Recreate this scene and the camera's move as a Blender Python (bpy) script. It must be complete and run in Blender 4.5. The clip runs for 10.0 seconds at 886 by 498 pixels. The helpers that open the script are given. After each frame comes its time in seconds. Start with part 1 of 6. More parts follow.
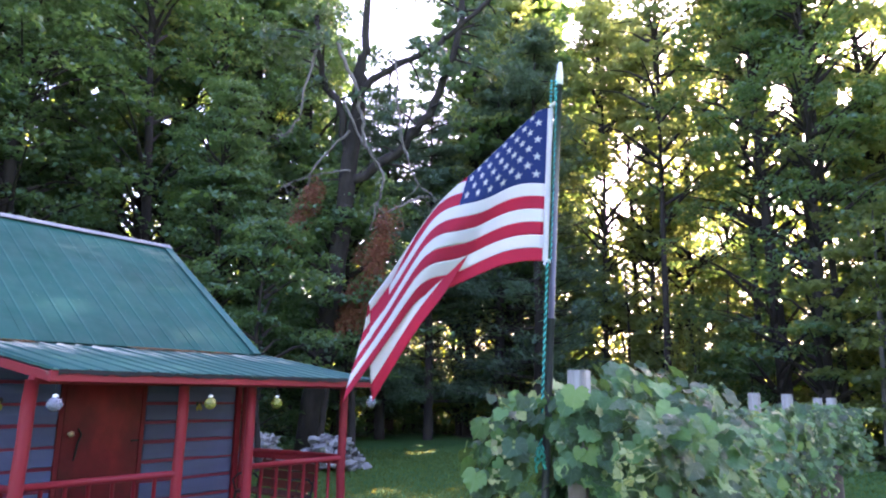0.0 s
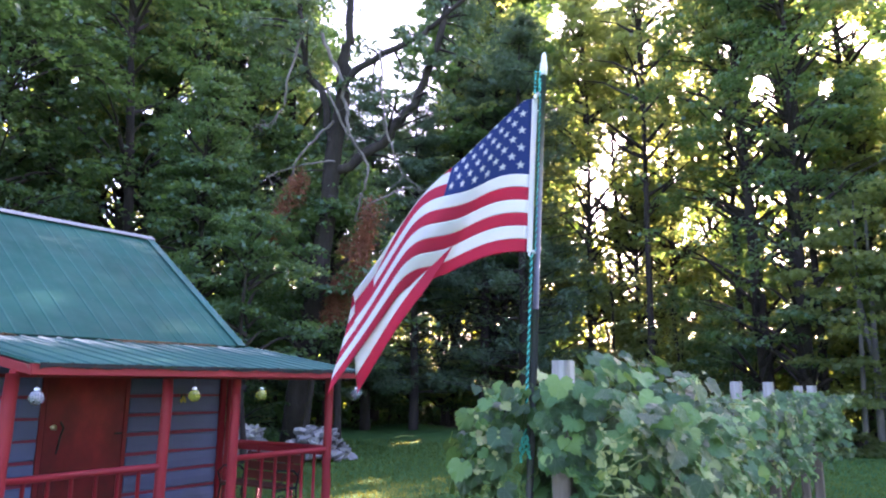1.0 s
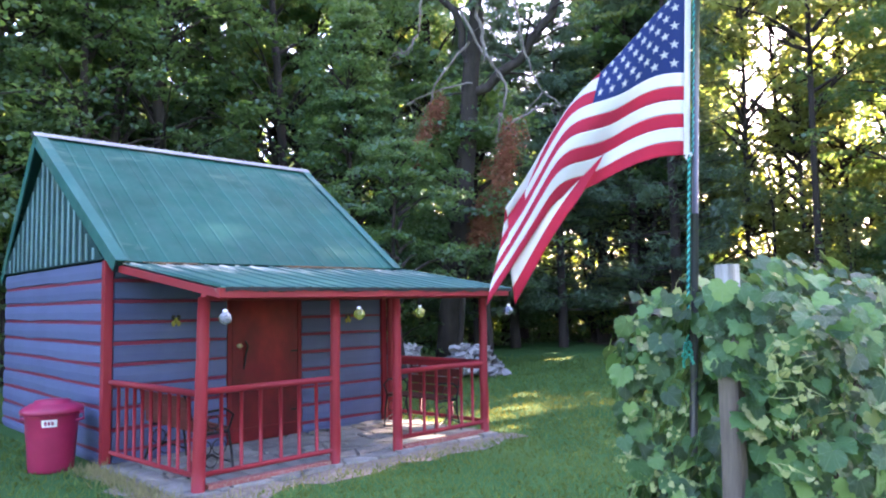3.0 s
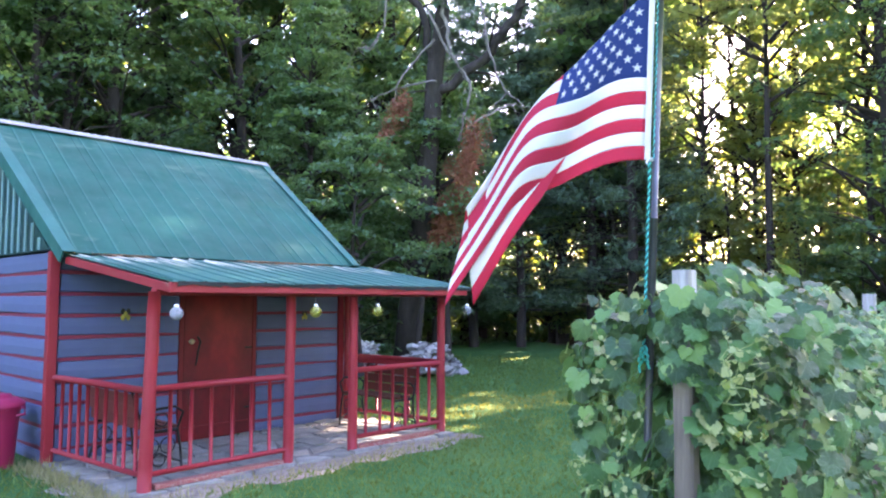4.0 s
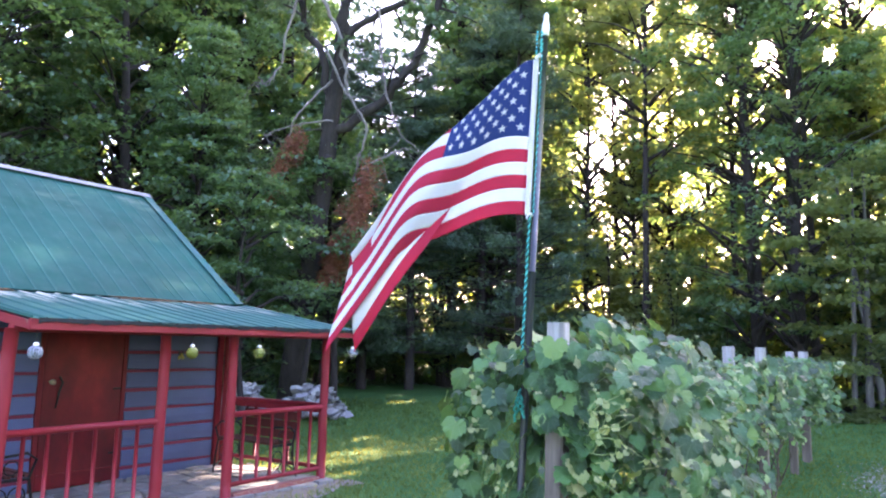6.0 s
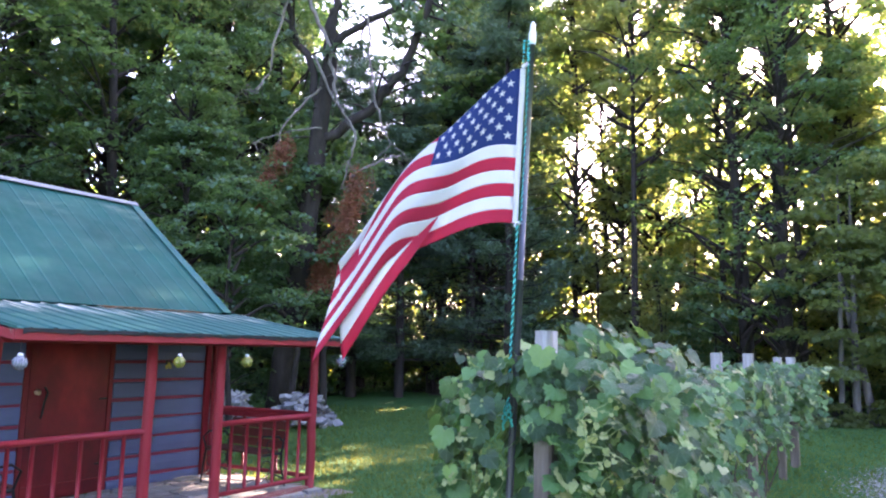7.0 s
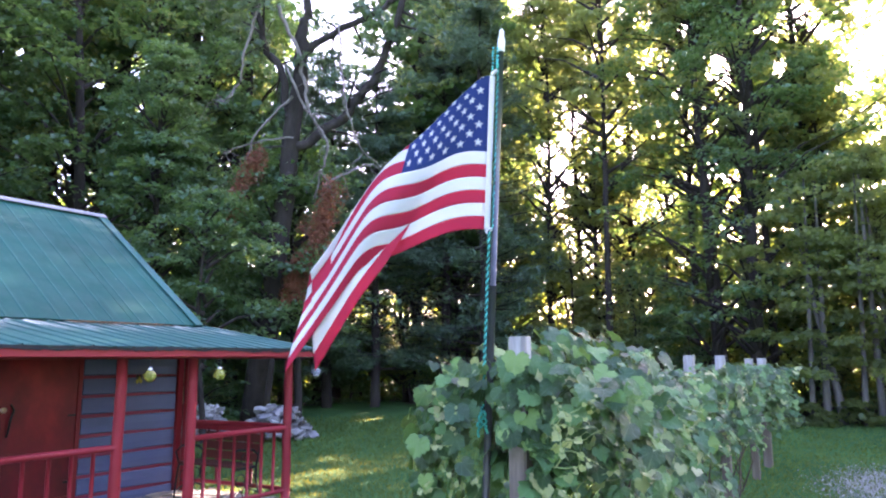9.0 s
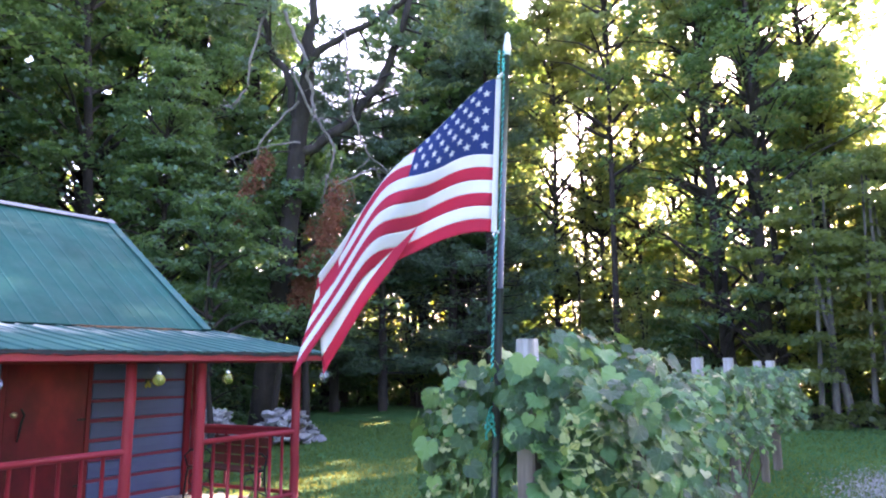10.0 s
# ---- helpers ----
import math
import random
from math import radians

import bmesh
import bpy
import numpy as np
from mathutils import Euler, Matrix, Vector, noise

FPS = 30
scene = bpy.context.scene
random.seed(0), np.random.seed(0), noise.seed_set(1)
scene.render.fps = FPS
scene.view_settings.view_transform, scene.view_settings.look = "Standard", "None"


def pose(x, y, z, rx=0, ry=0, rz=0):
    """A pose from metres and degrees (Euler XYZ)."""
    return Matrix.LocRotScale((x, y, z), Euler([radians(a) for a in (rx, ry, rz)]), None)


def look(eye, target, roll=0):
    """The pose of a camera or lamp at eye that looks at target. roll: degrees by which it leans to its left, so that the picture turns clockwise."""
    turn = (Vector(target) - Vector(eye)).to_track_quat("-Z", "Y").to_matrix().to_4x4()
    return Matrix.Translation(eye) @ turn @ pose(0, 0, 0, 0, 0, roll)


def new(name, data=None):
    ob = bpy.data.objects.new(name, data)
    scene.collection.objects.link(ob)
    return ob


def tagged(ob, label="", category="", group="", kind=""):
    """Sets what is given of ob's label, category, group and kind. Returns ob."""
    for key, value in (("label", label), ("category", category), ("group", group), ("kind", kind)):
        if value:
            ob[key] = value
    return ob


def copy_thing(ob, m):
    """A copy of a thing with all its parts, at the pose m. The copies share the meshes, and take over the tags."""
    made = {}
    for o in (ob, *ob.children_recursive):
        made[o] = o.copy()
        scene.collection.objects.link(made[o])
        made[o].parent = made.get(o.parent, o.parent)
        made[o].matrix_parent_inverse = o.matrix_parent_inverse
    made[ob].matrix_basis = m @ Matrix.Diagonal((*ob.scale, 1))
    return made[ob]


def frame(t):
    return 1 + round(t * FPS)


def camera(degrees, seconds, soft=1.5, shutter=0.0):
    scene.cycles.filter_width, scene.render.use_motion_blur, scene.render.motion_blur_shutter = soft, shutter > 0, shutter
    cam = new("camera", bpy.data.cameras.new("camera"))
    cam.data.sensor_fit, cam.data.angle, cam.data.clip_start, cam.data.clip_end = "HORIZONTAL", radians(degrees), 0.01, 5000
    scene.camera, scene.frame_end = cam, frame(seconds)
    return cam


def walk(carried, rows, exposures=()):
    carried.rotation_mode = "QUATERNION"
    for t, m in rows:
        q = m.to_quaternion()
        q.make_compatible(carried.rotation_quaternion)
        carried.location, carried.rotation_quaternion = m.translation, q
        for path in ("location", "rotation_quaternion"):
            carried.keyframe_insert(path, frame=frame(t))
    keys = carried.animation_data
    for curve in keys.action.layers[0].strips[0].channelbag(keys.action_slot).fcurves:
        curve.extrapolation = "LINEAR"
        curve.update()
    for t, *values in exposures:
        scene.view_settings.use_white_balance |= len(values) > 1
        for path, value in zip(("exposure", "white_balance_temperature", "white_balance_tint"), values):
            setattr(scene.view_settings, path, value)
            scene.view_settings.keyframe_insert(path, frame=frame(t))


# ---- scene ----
cam = camera(63.8, 10.0, soft=2.1)
PATH = [
    (0, (-2.715, -5.855, 1.614), (-1.115, -4.719, 2.007), 0.8),
    (0.5, (-2.713, -5.863, 1.615), (-1.093, -4.743, 1.969), 0.4),
    (1, (-2.711, -5.857, 1.618), (-1.084, -4.753, 1.985), 0.4),
    (1.5, (-2.718, -5.868, 1.615), (-1.11, -4.733, 1.967), -0.0),
    (2, (-2.748, -5.879, 1.605), (-1.233, -4.606, 1.894), -0.6),
    (2.5, (-2.779, -5.88, 1.57), (-1.327, -4.52, 1.78), -1.8),
    (2.7, (-2.783, -5.866, 1.563), (-1.385, -4.447, 1.743), -1.5),
    (3.8, (-2.734, -5.802, 1.568), (-1.317, -4.396, 1.687), 0.2),
    (4, (-2.729, -5.806, 1.576), (-1.259, -4.459, 1.723), 0.0),
    (4.5, (-2.722, -5.825, 1.595), (-1.176, -4.571, 1.788), 1.0),
    (5, (-2.719, -5.845, 1.61), (-1.107, -4.685, 1.846), 1.6),
    (5.5, (-2.715, -5.852, 1.611), (-1.082, -4.727, 1.867), 1.5),
    (6.8, (-2.724, -5.866, 1.618), (-1.063, -4.785, 1.891), 0.9),
    (7, (-2.711, -5.865, 1.621), (-1.052, -4.785, 1.903), 0.9),
    (7.5, (-2.689, -5.86, 1.619), (-1.028, -4.789, 1.929), 0.5),
    (8, (-2.706, -5.873, 1.613), (-1.044, -4.801, 1.91), 0.4),
    (8.5, (-2.698, -5.874, 1.608), (-1.026, -4.824, 1.927), 0.0),
    (9, (-2.695, -5.872, 1.618), (-1.001, -4.853, 1.923), -0.3),
    (9.5, (-2.702, -5.87, 1.609), (-1.028, -4.819, 1.916), -0.3),
    (10, (-2.707, -5.876, 1.611), (-1.024, -4.842, 1.927), -0.5),
]
walk(cam, [(t, look(eye, target, roll)) for t, eye, target, roll in PATH], [
    (0, 4.40, 6180, 45), (0.5, 4.45, 6180, 45), (1, 4.42, 6180, 44), (1.5, 4.28, 6180, 43), (2, 4.40, 6180, 42), (2.5, 4.62, 6180, 41), (4, 4.98, 6230, 38),
    (5, 4.82, 6220, 40), (5.5, 4.86, 6210, 41), (7, 4.60, 6180, 43), (7.5, 4.57, 6180, 43), (8, 4.42, 6180, 44), (8.5, 4.62, 6180, 45), (10, 4.66, 6180, 45)])

# ---- light ----
SUN_DIR = Vector((0.9385, -0.0075, 0.3470)).normalized()
world = bpy.data.worlds.new("sky")
scene.world = world
world.use_nodes = True
wn = world.node_tree.nodes
sky = wn.new("ShaderNodeTexSky")
sky.sky_type = "NISHITA"
sky.sun_disc = False
sky.sun_elevation = math.asin(SUN_DIR.z)
sky.sun_rotation = math.atan2(SUN_DIR.x, SUN_DIR.y)
sky.dust_density = 2.5
wn["Background"].inputs["Strength"].default_value = 0.07
world.node_tree.links.new(sky.outputs[0], wn["Background"].inputs["Color"])
lamp = bpy.data.lights.new("sun", "SUN")
lamp.energy, lamp.angle, lamp.color = 5.0, radians(0.53), (1.0, 0.82, 0.55)
sun = new("sun", lamp)
sun.matrix_world = look(SUN_DIR * 60, (0, 0, 0))


# ---- materials ----
class Mat:
    """A procedural material under construction."""

    def __init__(self, name, color=(0.5, 0.5, 0.5), rough=0.7, metal=0.0, spec=0.5):
        self.m = bpy.data.materials.new(name)
        self.m.use_nodes = True
        self.n, self.l = self.m.node_tree.nodes, self.m.node_tree.links
        self.b = self.n["Principled BSDF"]
        self.b.inputs["Roughness"].default_value = rough
        self.b.inputs["Metallic"].default_value = metal
        self.b.inputs["Specular IOR Level"].default_value = spec
        self.b.inputs["Base Color"].default_value = (*color, 1)
        self.coord = self.n.new("ShaderNodeTexCoord")
        self.place = None

    def across(self):
        """Let the pattern run on over neighbouring sheets."""
        self.place = self.n.new("ShaderNodeNewGeometry").outputs["Position"]
        return self

    def noise(self, scale, detail=4, rough=0.6, stretch=None):
        t = self.n.new("ShaderNodeTexNoise")
        t.inputs["Scale"].default_value = scale
        t.inputs["Detail"].default_value = detail
        t.inputs["Roughness"].default_value = rough
        src = self.place or self.coord.outputs["Object"]
        if stretch:
            mp = self.n.new("ShaderNodeMapping")
            mp.inputs["Scale"].default_value = stretch
            self.l.new(src, mp.inputs[0])
            src = mp.outputs[0]
        self.l.new(src, t.inputs["Vector"])
        return t.outputs["Fac"]

    def ramp(self, fac, stops):
        r = self.n.new("ShaderNodeValToRGB")
        e = r.color_ramp.elements
        e[0].position, e[0].color = stops[0][0], (*stops[0][1], 1)
        e[1].position, e[1].color = stops[-1][0], (*stops[-1][1], 1)
        for p, c in stops[1:-1]:
            x = e.new(p)
            x.color = (*c, 1)
        self.l.new(fac, r.inputs[0])
        return r.outputs[0]

    def mix(self, fac, a, b, mode="MIX"):
        x = self.n.new("ShaderNodeMix")
        x.data_type, x.blend_type = "RGBA", mode
        for sock, v in ((x.inputs[0], fac), (x.inputs[6], a), (x.inputs[7], b)):
            if isinstance(v, (int, float)):
                sock.default_value = v
            elif isinstance(v, tuple):
                sock.default_value = (*v, 1)
            else:
                self.l.new(v, sock)
        return x.outputs[2]

    def random(self, island=False):
        if island:
            return self.n.new("ShaderNodeNewGeometry").outputs["Random Per Island"]
        return self.n.new("ShaderNodeObjectInfo").outputs["Random"]

    def color(self, out):
        self.l.new(out, self.b.inputs["Base Color"])
        return self

    def rough(self, out):
        self.l.new(out, self.b.inputs["Roughness"])
        return self

    def bump(self, fac, strength=0.3, dist=0.01):
        x = self.n.new("ShaderNodeBump")
        x.inputs["Strength"].default_value = strength
        x.inputs["Distance"].default_value = dist
        self.l.new(fac, x.inputs["Height"])
        self.l.new(x.outputs[0], self.b.inputs["Normal"])
        return self

    def translucent(self, color, amount):
        t = self.n.new("ShaderNodeBsdfTranslucent")
        if isinstance(color, tuple):
            t.inputs[0].default_value = (*color, 1)
        else:
            self.l.new(color, t.inputs[0])
        x = self.n.new("ShaderNodeMixShader")
        x.inputs[0].default_value = amount
        out = self.n["Material Output"]
        self.l.new(self.b.outputs[0], x.inputs[1])
        self.l.new(t.outputs[0], x.inputs[2])
        self.l.new(x.outputs[0], out.inputs[0])
        return self


def painted(name, base, wear, rough=0.55, wear_at=0.62, scale=6.0, bump=0.35):
    """Weathered paint with fine grain, broad fading and worn flecks."""
    m = Mat(name, base, rough, 0.0, 0.3)
    dark = tuple(c * 0.72 for c in base)
    broad = m.ramp(m.noise(scale * 0.35, 3), [(0.3, dark), (0.7, base)])
    flecks = m.ramp(m.noise(scale * 9, 6, 0.75), [(wear_at, (0, 0, 0)), (wear_at + 0.12, (1, 1, 1))])
    tone = m.mix(0.35, broad, m.ramp(m.random(), [(0, dark), (1, tuple(min(1, c * 1.15) for c in base))]))
    m.color(m.mix(flecks, tone, wear))
    m.bump(m.noise(scale * 12, 5), bump, 0.006)
    return m.m


def foliage(name, low, high, glow, amount=0.38, rough=0.5, island=True, spec=0.55):
    m = Mat(name, low, rough, 0.0, spec)
    r = m.random(island)
    col = m.ramp(r, [(0.0, low), (0.6, tuple((a + b) / 2 for a, b in zip(low, high))), (1.0, high)])
    col = m.mix(m.ramp(m.noise(0.5, 3), [(0.35, (0, 0, 0)), (0.7, (0.55, 0.55, 0.55))]), col, high)
    m.color(col)
    m.translucent(glow, amount)
    return m.m


RED = painted("red_paint", (0.285, 0.021, 0.032), (0.24, 0.06, 0.06), 0.5, 0.71)
RED_DARK = painted("strip_red_paint", (0.22, 0.03, 0.06), (0.16, 0.05, 0.06), 0.6)
BLUE = painted("blue_paint", (0.096, 0.126, 0.240), (0.14, 0.165, 0.28), 0.65, 0.64, 4.0)
DOOR_RED = painted("door_frame_paint", (0.18, 0.012, 0.018), (0.20, 0.04, 0.03), 0.5, 0.66, 3.0)
_d = Mat("rusty_red_door_paint", (0.25, 0.016, 0.018), 0.42, 0.0, 0.3)
_t = _d.ramp(_d.noise(1.3, 5, 0.6, (1, 1, 0.7)), [(0.36, (0.075, 0.004, 0.009)), (0.52, (0.175, 0.007, 0.014)), (0.68, (0.31, 0.018, 0.024))])
_d.color(_d.mix(_d.ramp(_d.noise(26, 6, 0.75), [(0.60, (0, 0, 0)), (0.75, (0.5, 0.5, 0.5))]), _t, (0.11, 0.020, 0.022)))
_d.bump(_d.noise(4, 4), 0.35, 0.012)
DOOR_PANEL = _d.m
SILL = painted("faded_red_wood", (0.30, 0.10, 0.09), (0.35, 0.30, 0.26), 0.8, 0.52)


def metal_roof(name, base, streak, rough=0.42):
    m = Mat(name, base, rough, 0.0, 0.16).across()
    broad = m.ramp(m.noise(1.1, 4), [(0.35, tuple(c * 0.8 for c in base)), (0.7, tuple(c * 1.15 for c in base))])
    runs = m.ramp(m.noise(14, 5, 0.7, (1, 0.06, 0.06)), [(0.56, (0, 0, 0)), (0.75, (0.6, 0.6, 0.6))])
    specks = m.ramp(m.noise(55, 3, 0.6), [(0.72, (0, 0, 0)), (0.76, (0.9, 0.9, 0.9))])
    col = m.mix(runs, broad, streak)
    # broad pale patches at random over the sheets
    pale_patches = m.ramp(m.noise(0.9, 5, 0.65, (0.6, 1.5, 1)), [(0.58, (0, 0, 0)), (0.70, (0.34, 0.34, 0.34))])
    col = m.mix(pale_patches, col, (0.22, 0.27, 0.20))
    m.color(m.mix(specks, col, (0.36, 0.42, 0.36)))
    m.rough(m.ramp(m.noise(3, 4), [(0.3, (rough - 0.1,) * 3), (0.7, (rough + 0.15,) * 3)]))
    m.bump(m.noise(1.6, 2), 0.25, 0.02)
    return m.m


GREEN_ROOF = metal_roof("green_roof_metal", (0.0095, 0.082, 0.066), (0.020, 0.104, 0.085), 0.62)
# rib tops in a paler green: the sky they catch, put into the colour
RIB_LIT = metal_roof("sky_lit_green_rib_metal", (0.018, 0.106, 0.090), (0.055, 0.155, 0.138), 0.6)
# pale streaks near the top: bare metal and its glints, painted into the colour
_r = Mat("worn_glinting_porch_roof_metal", (0.015, 0.09, 0.08), 0.5, 0.0, 0.3).across()
_sep = _r.n.new("ShaderNodeSeparateXYZ")
_r.l.new(_r.coord.outputs["Object"], _sep.inputs[0])
_map = _r.n.new("ShaderNodeMapRange")
_map.inputs[1].default_value, _map.inputs[2].default_value = 0.95, 1.5
_r.l.new(_sep.outputs[1], _map.inputs[0])
_str = _r.ramp(_r.noise(26, 4, 0.6, (1, 0.035, 0.035)), [(0.50, (0, 0, 0)), (0.58, (1, 1, 1))])
_mul = _r.mix(1.0, _str, _map.outputs[0], "MULTIPLY")
_base = _r.ramp(_r.noise(1.4, 4), [(0.35, (0.012, 0.075, 0.066)), (0.7, (0.022, 0.115, 0.098))])
_r.color(_r.mix(_mul, _base, (0.60, 0.56, 0.46)))
_r.bump(_r.noise(1.6, 2), 0.2, 0.02)
PORCH_ROOF = _r.m
GREEN_TRIM = metal_roof("green_trim_metal", (0.020, 0.112, 0.100), (0.05, 0.16, 0.145), 0.5)
# dark sheet and pale ribs: the light the ribs reflect, put into their colours
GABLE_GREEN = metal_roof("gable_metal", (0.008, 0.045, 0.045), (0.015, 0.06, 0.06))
GABLE_RIB_LIT = metal_roof("lit_gable_rib_metal", (0.15, 0.27, 0.28), (0.2, 0.32, 0.33))
RIDGE = metal_roof("galvanised_ridge", (0.28, 0.28, 0.285), (0.2, 0.2, 0.21), 0.5)

_m = Mat("stone_grey", (0.4, 0.4, 0.4), 0.85)
_c = _m.ramp(_m.noise(7, 6, 0.7), [(0.3, (0.08, 0.08, 0.08)), (0.55, (0.25, 0.25, 0.25)), (0.8, (0.48, 0.48, 0.46))])
_m.color(_m.mix(0.5, _c, _m.ramp(_m.random(), [(0, (0.09, 0.09, 0.09)), (0.55, (0.28, 0.28, 0.28)), (1, (0.62, 0.62, 0.60))]))).bump(_m.noise(22, 6), 0.6, 0.02)
STONE = _m.m
_m = Mat("flagstone", (0.4, 0.4, 0.4), 0.85)
_c = _m.ramp(_m.noise(5, 6, 0.7), [(0.3, (0.085, 0.085, 0.080)), (0.55, (0.22, 0.22, 0.21)), (0.8, (0.41, 0.41, 0.39))])
_m.color(_m.mix(0.4, _c, _m.ramp(_m.random(), [(0, (0.12, 0.12, 0.117)), (1, (0.36, 0.36, 0.345))]))).bump(_m.noise(18, 6), 0.6, 0.02)
FLAG_STONE = _m.m
_m = Mat("mortar", (0.2, 0.19, 0.17), 0.95)
_m.color(_m.ramp(_m.noise(25, 6), [(0.3, (0.10, 0.095, 0.08)), (0.7, (0.26, 0.24, 0.22))])).bump(_m.noise(60, 4), 0.6, 0.01)
MORTAR = _m.m
_m = Mat("dry_soil", (0.25, 0.21, 0.18), 0.95)
_m.color(_m.ramp(_m.noise(14, 6, 0.7), [(0.3, (0.12, 0.098, 0.082)), (0.55, (0.24, 0.205, 0.178)), (0.75, (0.38, 0.335, 0.30))])).bump(_m.noise(50, 5), 0.7, 0.012)
SOIL = _m.m

_m = Mat("weathered_lit_top_post_wood", (0.3, 0.28, 0.25), 0.9)
_g = _m.noise(9, 6, 0.7, (1, 1, 0.08))
_w = _m.ramp(_g, [(0.3, (0.065, 0.050, 0.040)), (0.55, (0.16, 0.130, 0.105)), (0.8, (0.30, 0.265, 0.235))])
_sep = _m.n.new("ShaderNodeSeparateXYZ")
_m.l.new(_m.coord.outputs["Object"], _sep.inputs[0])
# paler upper end: bleached wood, and sky light on it put into the colour
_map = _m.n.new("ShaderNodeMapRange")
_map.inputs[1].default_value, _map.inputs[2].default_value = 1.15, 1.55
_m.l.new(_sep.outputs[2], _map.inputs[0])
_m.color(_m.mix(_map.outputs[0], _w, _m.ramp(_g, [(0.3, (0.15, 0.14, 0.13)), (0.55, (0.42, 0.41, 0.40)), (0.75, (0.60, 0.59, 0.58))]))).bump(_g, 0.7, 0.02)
POST_WOOD = _m.m
_m = Mat("bark", (0.1, 0.08, 0.06), 0.95)
_g = _m.noise(5, 6, 0.75, (1, 1, 0.22))
_m.color(_m.ramp(_g, [(0.3, (0.014, 0.011, 0.009)), (0.6, (0.038, 0.031, 0.025)), (0.85, (0.080, 0.068, 0.058))])).bump(_g, 0.9, 0.05)
BARK = _m.m
_m = Mat("bare_branch_wood", (0.3, 0.27, 0.24), 0.9)
_g = _m.noise(9, 5, 0.7)
_m.color(_m.ramp(_g, [(0.3, (0.11, 0.095, 0.080)), (0.7, (0.26, 0.235, 0.21))])).bump(_g, 0.5, 0.02)
BARE = _m.m

_m = Mat("lawn", (0.06, 0.12, 0.03), 0.95, 0.0, 0.15)
_patch = _m.ramp(_m.noise(0.45, 5), [(0.3, (0.038, 0.118, 0.036)), (0.55, (0.055, 0.148, 0.043)), (0.75, (0.095, 0.180, 0.052))])
_fine = _m.ramp(_m.noise(30, 6, 0.8), [(0.25, (0.75, 0.75, 0.75)), (0.7, (1.1, 1.1, 1.0))])
_m.color(_m.mix(1.0, _patch, _fine, "MULTIPLY")).bump(_m.noise(60, 5), 0.8, 0.04)
LAWN = _m.m
_m = Mat("leaf_litter", (0.06, 0.045, 0.03), 1.0)
_m.color(_m.ramp(_m.noise(6, 8, 0.8), [(0.3, (0.022, 0.020, 0.013)), (0.55, (0.055, 0.050, 0.030)), (0.8, (0.11, 0.10, 0.06))])).bump(_m.noise(14, 6), 0.8, 0.05)
LITTER = _m.m
BLADE = foliage("grass_blade", (0.040, 0.118, 0.036), (0.085, 0.172, 0.050), (0.36, 0.34, 0.05), 0.24, 0.85, True, 0.15)
_m = Mat("gravel", (0.4, 0.39, 0.38), 0.95)
_m.color(_m.ramp(_m.random(True), [(0, (0.15, 0.145, 0.125)), (0.5, (0.25, 0.245, 0.21)), (1, (0.40, 0.39, 0.34))]))
GRAVEL = _m.m

LEAF_MAPLE = foliage("maple_leaf", (0.017, 0.055, 0.036), (0.068, 0.154, 0.094), (0.26, 0.43, 0.08), 0.40, 0.38)
# paler than the maple leaf: haze and backlight of the wood put into the colour
LEAF_LIGHT = foliage("beech_leaf", (0.060, 0.102, 0.056), (0.118, 0.172, 0.084), (0.42, 0.50, 0.12), 0.55, 0.42)
# yellower leaf copy, with the sunlight of the far edge put into its colour
LEAF_GLADE = foliage("sunny_woodland_leaf", (0.080, 0.120, 0.040), (0.140, 0.180, 0.060), (0.36, 0.41, 0.025), 0.50, 0.45)
LEAF_PINE = foliage("pine_needles", (0.034, 0.084, 0.054), (0.070, 0.147, 0.092), (0.22, 0.30, 0.09), 0.34, 0.5)
LEAF_DEAD = foliage("rusty_dead_needles", (0.19, 0.070, 0.040), (0.33, 0.135, 0.075), (0.32, 0.12, 0.05), 0.25, 0.8)
_m = Mat("grape_leaf", (0.08, 0.16, 0.08), 0.42, 0.0, 0.30)
_add = _m.n.new("ShaderNodeMath")
_add.operation = "ADD"
_m.l.new(_m.random(True), _add.inputs[0])
_m.l.new(_m.random(), _add.inputs[1])
_fr = _m.n.new("ShaderNodeMath")
_fr.operation = "FRACT"
_m.l.new(_add.outputs[0], _fr.inputs[0])
_c = _m.ramp(_fr.outputs[0], [(0.0, (0.009, 0.029, 0.015)), (0.35, (0.018, 0.064, 0.028)), (0.62, (0.042, 0.128, 0.048)), (0.82, (0.082, 0.200, 0.062)), (0.95, (0.18, 0.30, 0.085)), (1.0, (0.44, 0.42, 0.22))])
_c = _m.mix(_m.ramp(_m.noise(7, 4), [(0.4, (0, 0, 0)), (0.75, (0.28, 0.28, 0.28))]), _c, (0.080, 0.175, 0.085))
# veins that fan out from the stalk
_uv = _m.n.new("ShaderNodeUVMap")
_uv.uv_map = "leaf"
_xy = _m.n.new("ShaderNodeSeparateXYZ")
_m.l.new(_uv.outputs[0], _xy.inputs[0])
_fan = _m.n.new("ShaderNodeMath")
_fan.operation = "ARCTAN2"
_m.l.new(_xy.outputs[0], _fan.inputs[0])
_m.l.new(_xy.outputs[1], _fan.inputs[1])
_pp = _m.n.new("ShaderNodeMath")
_pp.operation, _pp.inputs[1].default_value = "PINGPONG", 0.36
_m.l.new(_fan.outputs[0], _pp.inputs[0])
_vein = _m.ramp(_pp.outputs[0], [(0.0, (0.3, 0.3, 0.3)), (0.07, (0, 0, 0))])
_m.color(_m.mix(_vein, _c, (0.20, 0.30, 0.14)))
_m.bump(_m.noise(30, 4), 0.5, 0.01)
_m.translucent((0.26, 0.42, 0.08), 0.18)
